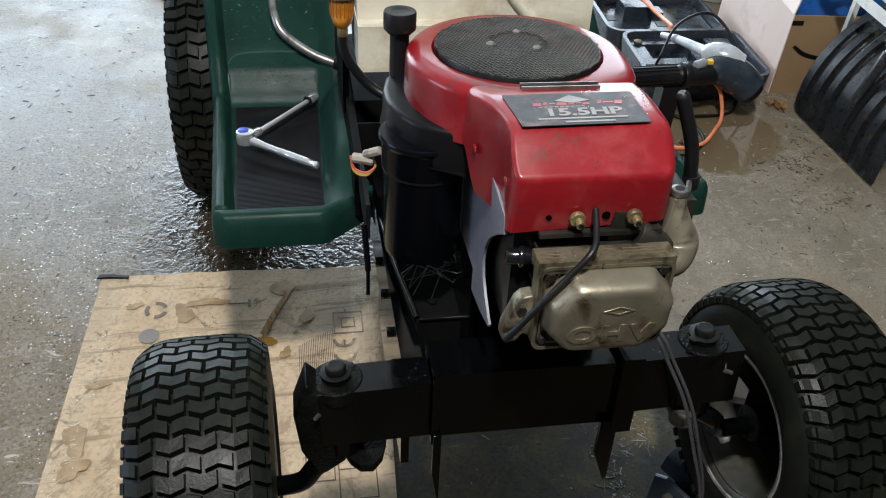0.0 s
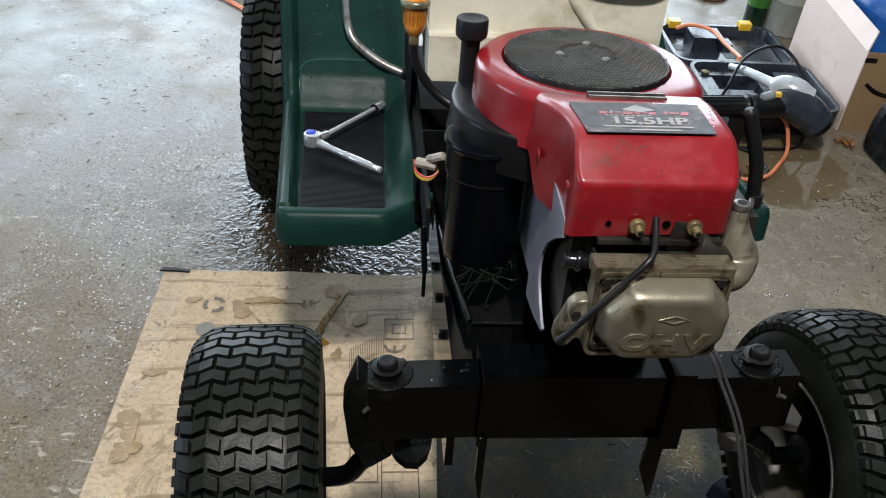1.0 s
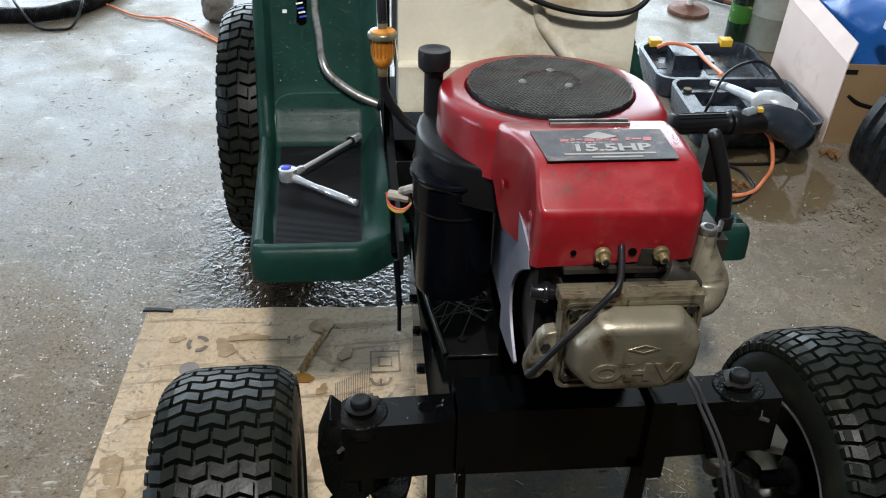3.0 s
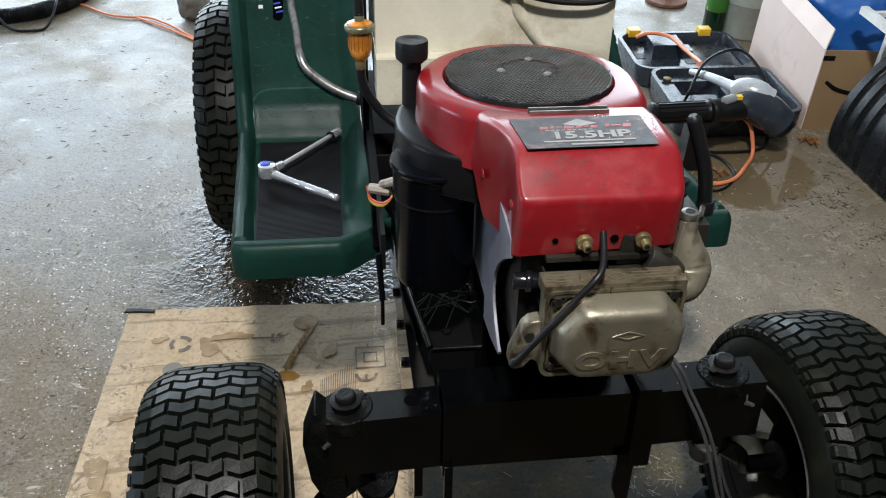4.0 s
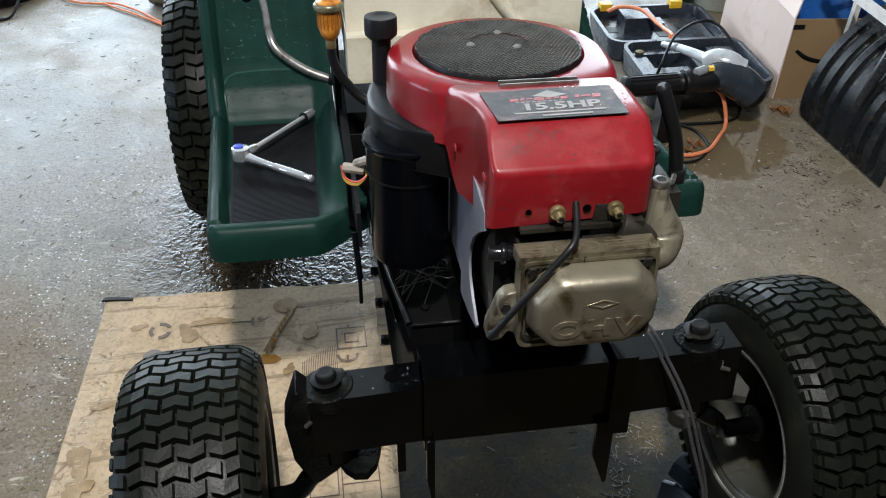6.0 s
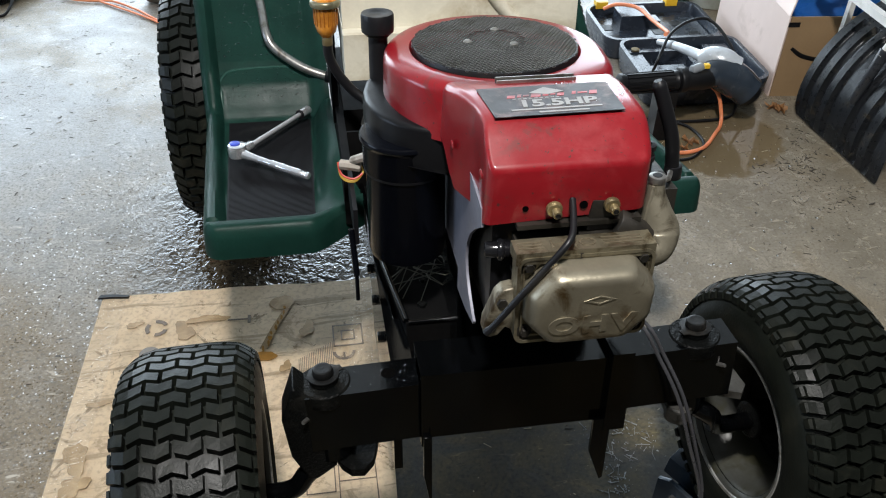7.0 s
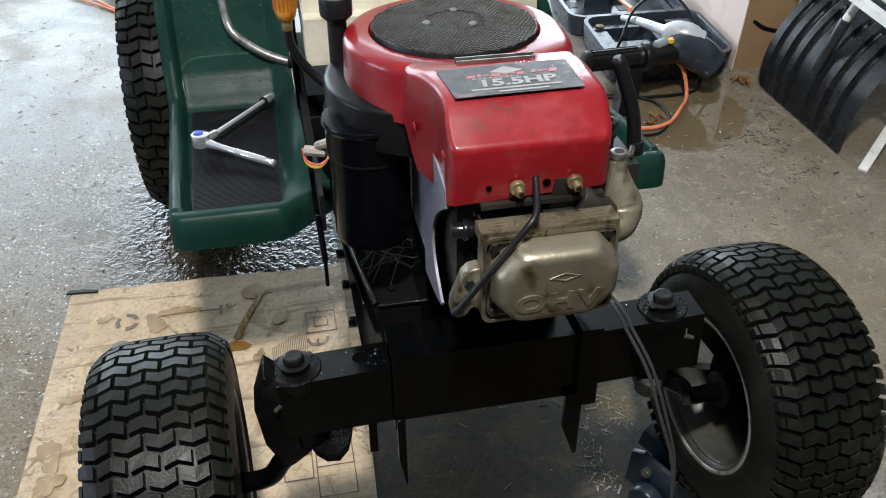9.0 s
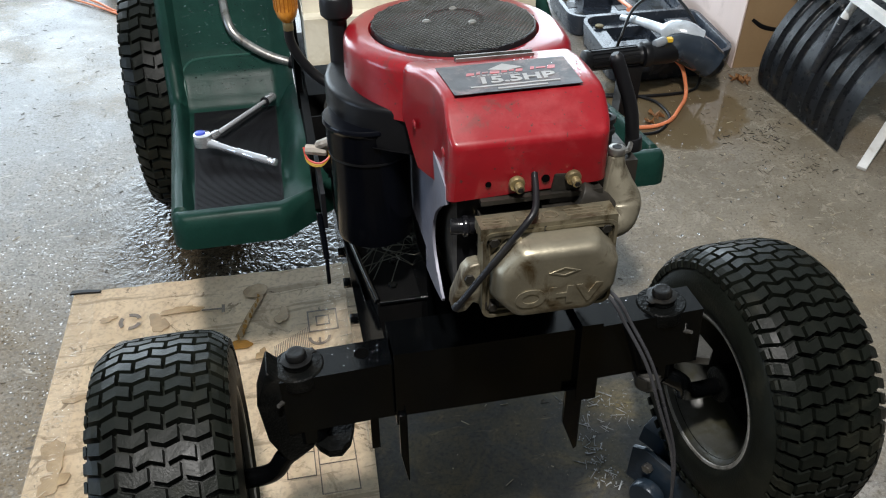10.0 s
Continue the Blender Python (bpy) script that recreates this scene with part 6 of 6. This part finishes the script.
# cords and cables
cord = tagged(shape("extension_cord", tube([(0.76, 1.90, 0.09), (0.80, 1.89, 0.108), (0.855, 1.85, 0.112), (0.872, 1.75, 0.112), (0.876, 1.70, 0.115), (0.87, 1.62, 0.13), (0.825, 1.535, 0.165)], 0.0062, 12), ORANGE), "orange extension cord over the tool case", "extension cord")
tagged(shape("extension_cord", tube([(0.8668, 1.3225, 0.125), (0.907, 1.306, 0.090), (0.923, 1.289, 0.035), (0.915, 1.265, 0.012), (0.887, 1.230, 0.009), (0.834, 1.170, 0.009), (0.789, 1.148, 0.009), (0.739, 1.146, 0.009), (0.60, 1.16, 0.009), (0.45, 1.25, 0.009)], 0.0055, 12), ORANGE), "orange extension cord curling on the wet floor", "extension cord")
tagged(shape("extension_cord", tube([(-1.30, 2.66, 0.007), (-1.1915, 2.515, 0.007), (-1.10, 2.43, 0.007), (-1.0166, 2.3586, 0.007), (-0.94, 2.335, 0.007), (-0.871, 2.325, 0.007), (-0.78, 2.245, 0.007), (-0.70, 2.148, 0.007), (-0.55, 2.0, 0.007), (-0.3, 1.85, 0.007)], 0.0042, 12), ORANGE), "orange extension cord stretched across the floor", "extension cord")
tagged(shape("extension_cord", tube([(-0.93, 2.345, 0.006), (-0.86, 2.285, 0.006), (-0.78, 2.215, 0.006), (-0.69, 2.125, 0.006), (-0.55, 1.96, 0.006), (-0.3, 1.80, 0.006)], 0.0036, 12), ORANGE), "thin orange cord lying beside another cord", "extension cord")
tagged(shape("power_cable", tube([(0.740, 1.40, 0.10), (0.735, 1.36, 0.17), (0.79, 1.43, 0.215), (0.87, 1.49, 0.225), (0.939, 1.51, 0.215), (0.965, 1.43, 0.190), (0.985, 1.34, 0.13), (1.03, 1.35, 0.05), (1.03, 1.40, 0.006), (0.965, 1.318, 0.006), (0.84, 1.306, 0.006), (0.70, 1.33, 0.006), (0.60, 1.40, 0.006)], 0.0044, 10), BLACKPL), "thin black cable looping over the tool", "cable")
tagged(shape("power_cable", tube([(0.66, 1.34, 0.006), (0.7607, 1.327, 0.006), (0.8025, 1.303, 0.006), (0.831, 1.269, 0.006), (0.8405, 1.211, 0.006), (0.826, 1.1685, 0.006), (0.779, 1.124, 0.006), (0.728, 1.117, 0.006), (0.66, 1.13, 0.006), (0.52, 1.19, 0.006)], 0.0042, 10), BLACKPL), "thin black cable coiled on the floor", "cable")
tagged(shape("power_cable", tube([(-1.58, 2.66, 0.006), (-1.4933, 2.5043, 0.03), (-1.44, 2.40, 0.062), (-1.385, 2.30, 0.060), (-1.335, 2.252, 0.02), (-1.2977, 2.2354, 0.006), (-1.245, 2.232, 0.006), (-1.2071, 2.2524, 0.006), (-1.19, 2.31, 0.03), (-1.185, 2.37, 0.058), (-1.205, 2.46, 0.05), (-1.22, 2.54, 0.006), (-1.24, 2.66, 0.006)], 0.0048, 10), BLACKPL), "thin black cable lying over a hose", "cable")
hose = thing("drain_hose", "black corrugated drain hose lying on the floor", "hose")
hl = [(-1.80, 2.33, 0.028), (-1.60, 2.305, 0.028), (-1.45, 2.30, 0.028), (-1.34, 2.305, 0.028), (-1.25, 2.345, 0.028), (-1.17, 2.43, 0.028), (-1.12, 2.55, 0.028), (-1.10, 2.75, 0.028)]
part("corrugated_tube", tube(hl, lambda t: 0.0265 + 0.0018 * math.sin(t * 900), 16, 60), BLACKPL, hose)


# carton with a white face
carton = thing("cardboard_carton", "tall open cardboard carton with a white side", "cardboard box", pose(1.138, 1.430, 0, 0, 0, -5))
CT = 0.004
hgt = 0.25
part("side_panel", box(0.0, CT, 0, 0.50, 0, hgt), WHITE, carton, "white printed side panel", bevel=0.001)
part("front_panel", box(CT + 0.002, 0.42, 0.0, CT, 0, hgt), CARD, carton, bevel=0.001)
part("back_panel", box(CT + 0.002, 0.42, 0.496, 0.50, 0, hgt), CARD, carton, bevel=0.001)
part("far_panel", box(0.422, 0.426, 0, 0.50, 0, hgt), CARD, carton, bevel=0.001)
part("bottom", box(CT + 0.002, 0.42, CT + 0.002, 0.494, 0.0, CT), CARD, carton)
part("flap", prism([(0.0, 0.0), (0.0, 0.5), (0.055, 0.47), (0.055, 0.03)], 0, CT, None, Matrix.Translation((0.002, 0, hgt)) @ Matrix.Rotation(radians(-64), 4, "Y")), WHITE, carton)
part("tape_mark", box(0.002, 0.035, -0.0015, 0.0, hgt - 0.03, hgt - 0.016), BLACKPL, carton)
bm = tube([(0.03, -0.0012, 0.155), (0.07, -0.0012, 0.130), (0.13, -0.0012, 0.118), (0.18, -0.0012, 0.122)], lambda t: 0.002 + 0.005 * math.sin(min(1, t + 0.25) * 2.4), 6)
bmesh.ops.transform(bm, matrix=Matrix.Translation((0, -0.0012, 0)) @ Matrix.Diagonal((1, 0.1, 1, 1)), verts=bm.verts)
part("printed_curve", bm, BLACKPL, carton)


def crumple(cx, cy, cz, rx, ry, rz, seed):
    bm = bmesh.new()
    bmesh.ops.create_icosphere(bm, subdivisions=4, radius=1)
    for v in bm.verts:
        n = noise.multi_fractal(v.co * 1.7 + Vector((seed, 0, 0)), 1.0, 2.2, 4)
        v.co = Vector((cx + v.co.x * rx * (0.82 + 0.16 * n), cy + v.co.y * ry * (0.82 + 0.16 * n), cz + v.co.z * rz * (0.82 + 0.2 * n)))
    return bm


tagged(shape("plastic_bag", crumple(1.36, 1.66, 0.22, 0.185, 0.21, 0.20, 3), BLUE), "crumpled blue plastic bag stuffed in the carton", "plastic bag")

tagged(shape("work_rag", crumple(-0.715, 2.345, 0.050, 0.055, 0.085, 0.060, 7), surface("grey_brown_cloth", (0.13, 0.115, 0.095), 0.85, 0, (0.06, 0.05, 0.04), (0.5, 0.7), 20)), "crumpled grey-brown rag on the floor", "rag")

# bucket, bottle and pedestal behind
bk = thing("tin_bucket", "dull grey tin bucket holding scraps", "bucket", pose(1.245, 2.13, 0))
part("body", lathe([(0.075, 0.0), (0.08, 0.003), (0.090, 0.12), (0.093, 0.124), (0.092, 0.130), (0.100, 0.24), (0.105, 0.245), (0.104, 0.25), (0.098, 0.249), (0.088, 0.12), (0.075, 0.006), (0.002, 0.006)], 40), TIN, bk)
for k, (x, y, a) in enumerate(((0.02, -0.02, 12), (-0.03, 0.03, -14), (0.04, 0.03, 20))):
    part("scrap", rod((x, y, 0.01), (x + 0.06 * math.sin(radians(a)), y, 0.30), 0.012, soft=0.003), (RUST, REDP, TIN)[k], bk)
bt = thing("glass_bottle", "dark green glass bottle with a green label", "bottle", pose(1.13, 2.14, 0))
part("glass", lathe([(0.034, 0.0), (0.038, 0.004), (0.038, 0.17), (0.034, 0.19), (0.016, 0.225), (0.0135, 0.28), (0.015, 0.283), (0.015, 0.295), (0.010, 0.296)], 32), GLASSG, bt)
part("paper_label", lathe([(0.0385, 0.085), (0.0388, 0.087), (0.0388, 0.148), (0.0385, 0.150)], 32), LABELG, bt)
pd = thing("pedestal_stand", "rusty round-footed stand with a pale pole", "stand", pose(1.055, 2.43, 0))
part("foot", lathe([(0.075, 0.0), (0.08, 0.004), (0.078, 0.014), (0.06, 0.018), (0.025, 0.024), (0.018, 0.03)], 40), RUST, pd)
part("pole", rod((0, 0, 0.026), (0.01, 0.01, 0.9), 0.012), WHITEM, pd)
pl = thing("scrap_bar", "rusty steel bars lying on the floor", "scrap metal")
part("bar", rod((1.10, 2.62, 0.012), (1.36, 2.38, 0.014), 0.010, soft=0.002), RUST, pl)
part("bar", rod((1.02, 2.72, 0.012), (1.22, 2.50, 0.012), 0.008, soft=0.002), ALUDK, pl)


# black ribbed snow shovel on its edge
def shovel_mesh():
    """A curved blade with pressed channels that end below the upper margin, and rounded corners."""
    nu, nv = 130, 40
    bm = bmesh.new()
    grid = []
    for j in range(nv + 1):
        v = j / nv
        a = radians(-12 + 86 * v)
        px, pz = 0.30 * (math.cos(radians(12)) - math.cos(a)), 0.30 * (math.sin(a) + math.sin(radians(12))) * 0.93
        edge = max(0.0, 1 - min(v, 1 - v) / 0.14)
        inset = 0.032 * (1 - math.sqrt(max(0.0, 1 - edge * edge)))
        row = []
        for i in range(nu + 1):
            u = inset + (1 - 2 * inset) * i / nu
            cut = 0.0
            for c in (0.10, 0.225, 0.35, 0.58, 0.715, 0.85):
                over = max(0.0, v - 0.70) * 2.0
                far = math.hypot(u - c, over) / 0.030
                cut = max(cut, 1 - far ** 4 if far < 1 else 0.0)
            cut *= min(1.0, v / 0.05)
            n = Vector((-math.cos(a), 0, math.sin(a)))
            row.append(bm.verts.new(Vector((px, 0.39 * u, pz)) + n * (0.014 - 0.012 * cut)))
        grid.append(row)
    for a, b in zip(grid, grid[1:]):
        for i in range(nu):
            bm.faces.new((a[i], a[i + 1], b[i + 1], b[i]))
    bmesh.ops.solidify(bm, geom=bm.faces[:], thickness=0.006)
    return bm


SHOVEL = surface("black_shovel_plastic", (0.022, 0.025, 0.030), 0.30, 0, (0.075, 0.066, 0.050), (0.58, 0.68), 30, 260, 0.3)
sm = pose(1.179, 1.320, 0.012, 0, 0, 0) @ Matrix.Rotation(radians(-175.4), 4, "Z") @ Matrix.Diagonal((-1, 1, 1, 1))
shv = thing("snow_shovel", "black ribbed plastic snow shovel blade with a white handle", "snow shovel", sm)
part("blade", shovel_mesh(), SHOVEL, shv)
ws = sm.inverted()
part("handle", rod(ws @ Vector((1.205, 1.10, 0.285)), ws @ Vector((1.46, 1.10, 0.92)), 0.011, soft=0.003), WHITEM, shv, "white tube handle")
part("handle_socket", rod(ws @ Vector((1.185, 1.115, 0.15)), ws @ Vector((1.213, 1.10, 0.305)), 0.012, 0.015, soft=0.004), SHOVEL, shv)
fr = thing("metal_rack", "white painted metal angle frame by the wall", "rack")
part("foot_bar", box(-0.012, 0.012, 0, 0.42, 0.0, 0.012, None, pose(1.218, 0.862, 0, 22, 0, -52)), WHITEM, fr, bevel=0.002)
part("top_bar", box(1.18, 1.20, 0.70, 1.40, 0.37, 0.39), WHITEM, fr, bevel=0.002)
part("top_bar", box(1.26, 1.28, 0.70, 1.40, 0.37, 0.39), WHITEM, fr, bevel=0.002)
for y in (0.72, 1.36):
    part("leg", box(1.262, 1.278, y, y + 0.016, 0, 0.37), WHITEM, fr, bevel=0.002)
    part("cross_bar", box(1.20, 1.26, y, y + 0.016, 0.374, 0.386), WHITEM, fr, bevel=0.002)

# leaves and litter
def leaf(name, x, y, s, rz, seed):
    bm = bmesh.new()
    r = random.Random(seed)
    n = 18
    mid = bm.verts.new((0, 0, 0.006))
    ring = []
    for k in range(n):
        a = 2 * math.pi * k / n
        w = s * (0.75 + 0.35 * math.sin(5 * a + seed) + r.uniform(-0.1, 0.1))
        ring.append(bm.verts.new((w * math.cos(a), 0.7 * w * math.sin(a), 0.005 + r.uniform(0, 0.016))))
    for k in range(n):
        bm.faces.new((mid, ring[k], ring[(k + 1) % n]))
    bmesh.ops.solidify(bm, geom=bm.faces[:], thickness=0.0008)
    bmesh.ops.transform(bm, matrix=pose(x, y, 0, 0, 0, rz), verts=bm.verts)
    return tagged(shape(name, bm, LEAF), "curled dry brown leaf on the wet floor", "leaf", "fallen leaves")


for k, (x, y, s) in enumerate(((1.118, 1.353, 0.030), (1.135, 1.335, 0.022), (0.80, 1.20, 0.026), (0.77, 1.17, 0.020), (1.10, 1.66, 0.03))):
    leaf("dry_leaf", x, y, s, k * 70, k + 2)


def litter(name, count, seed, mt, size, label, area, thick=0.0012):
    """Chips and straw lying loose on the floor, joined."""
    r = random.Random(seed)
    bm = bmesh.new()
    for k in range(count):
        x0, x1, y0, y1 = area[k % len(area)]
        x, y = r.uniform(x0, x1), r.uniform(y0, y1)
        ln, w = (0.10 + 1.5 * r.random() ** 4) * size, 0.0002 + 0.0012 * r.random() ** 3
        box(-ln / 2, ln / 2, -w, w, 0.0002, thick, bm, pose(x, y, 0, r.uniform(-6, 6), r.uniform(-4, 4), r.uniform(0, 360)))
    return tagged(shape(name, bm, mt, smooth=False), label, "litter", kind="stuff")


litter("straw_litter", 420, 5, STRAW, 0.012, "pale straw and wood chips scattered on the floor", [(-1.5, -0.55, 0.1, 2.3), (0.55, 1.3, 0.2, 1.4), (0.0, 0.6, 0.1, 0.7), (0.7, 1.2, 0.4, 1.3)])
litter("bark_litter", 1500, 6, CHIP, 0.010, "dark bark crumbs scattered on the floor", [(-1.7, -0.5, 0.2, 2.6), (-1.7, -0.5, 0.6, 2.6), (-1.6, -0.55, 0.1, 2.4), (0.9, 1.35, 0.7, 1.5), (0.0, 1.2, 0.2, 1.4)], 0.0012)
litter("bark_clump", 260, 9, CHIP, 0.013, "wet bark and twig clumps by the shovel", [(1.00, 1.16, 0.86, 0.98), (1.02, 1.10, 0.98, 1.10), (0.92, 1.08, 1.02, 1.10), (1.08, 1.16, 1.10, 1.26), (0.80, 1.15, 0.70, 1.0)], 0.0018)
SHINE = surface("wet_shavings", (0.45, 0.46, 0.46), 0.14, 0.3, (0.10, 0.09, 0.06), (0.5, 0.7), 90)
litter("shaving_litter", 200, 12, SHINE, 0.018, "wet pale shavings clumped under the tractor", [(0.225, 0.30, 0.10, 0.30), (0.26, 0.36, 0.20, 0.29), (0.24, 0.28, 0.08, 0.20)], 0.0016)
rf = random.Random(31)
drops([((rf.uniform(0.30, 1.05), rf.uniform(0.25, 1.15), 0.0002), 0.0008 + 0.0026 * rf.random() ** 3) for _ in range(260)]
      + [((rf.uniform(-0.55, -0.02), rf.uniform(0.45, 0.95), 0.0002), 0.0008 + 0.0026 * rf.random() ** 3) for _ in range(160)], "water_drops", floor)
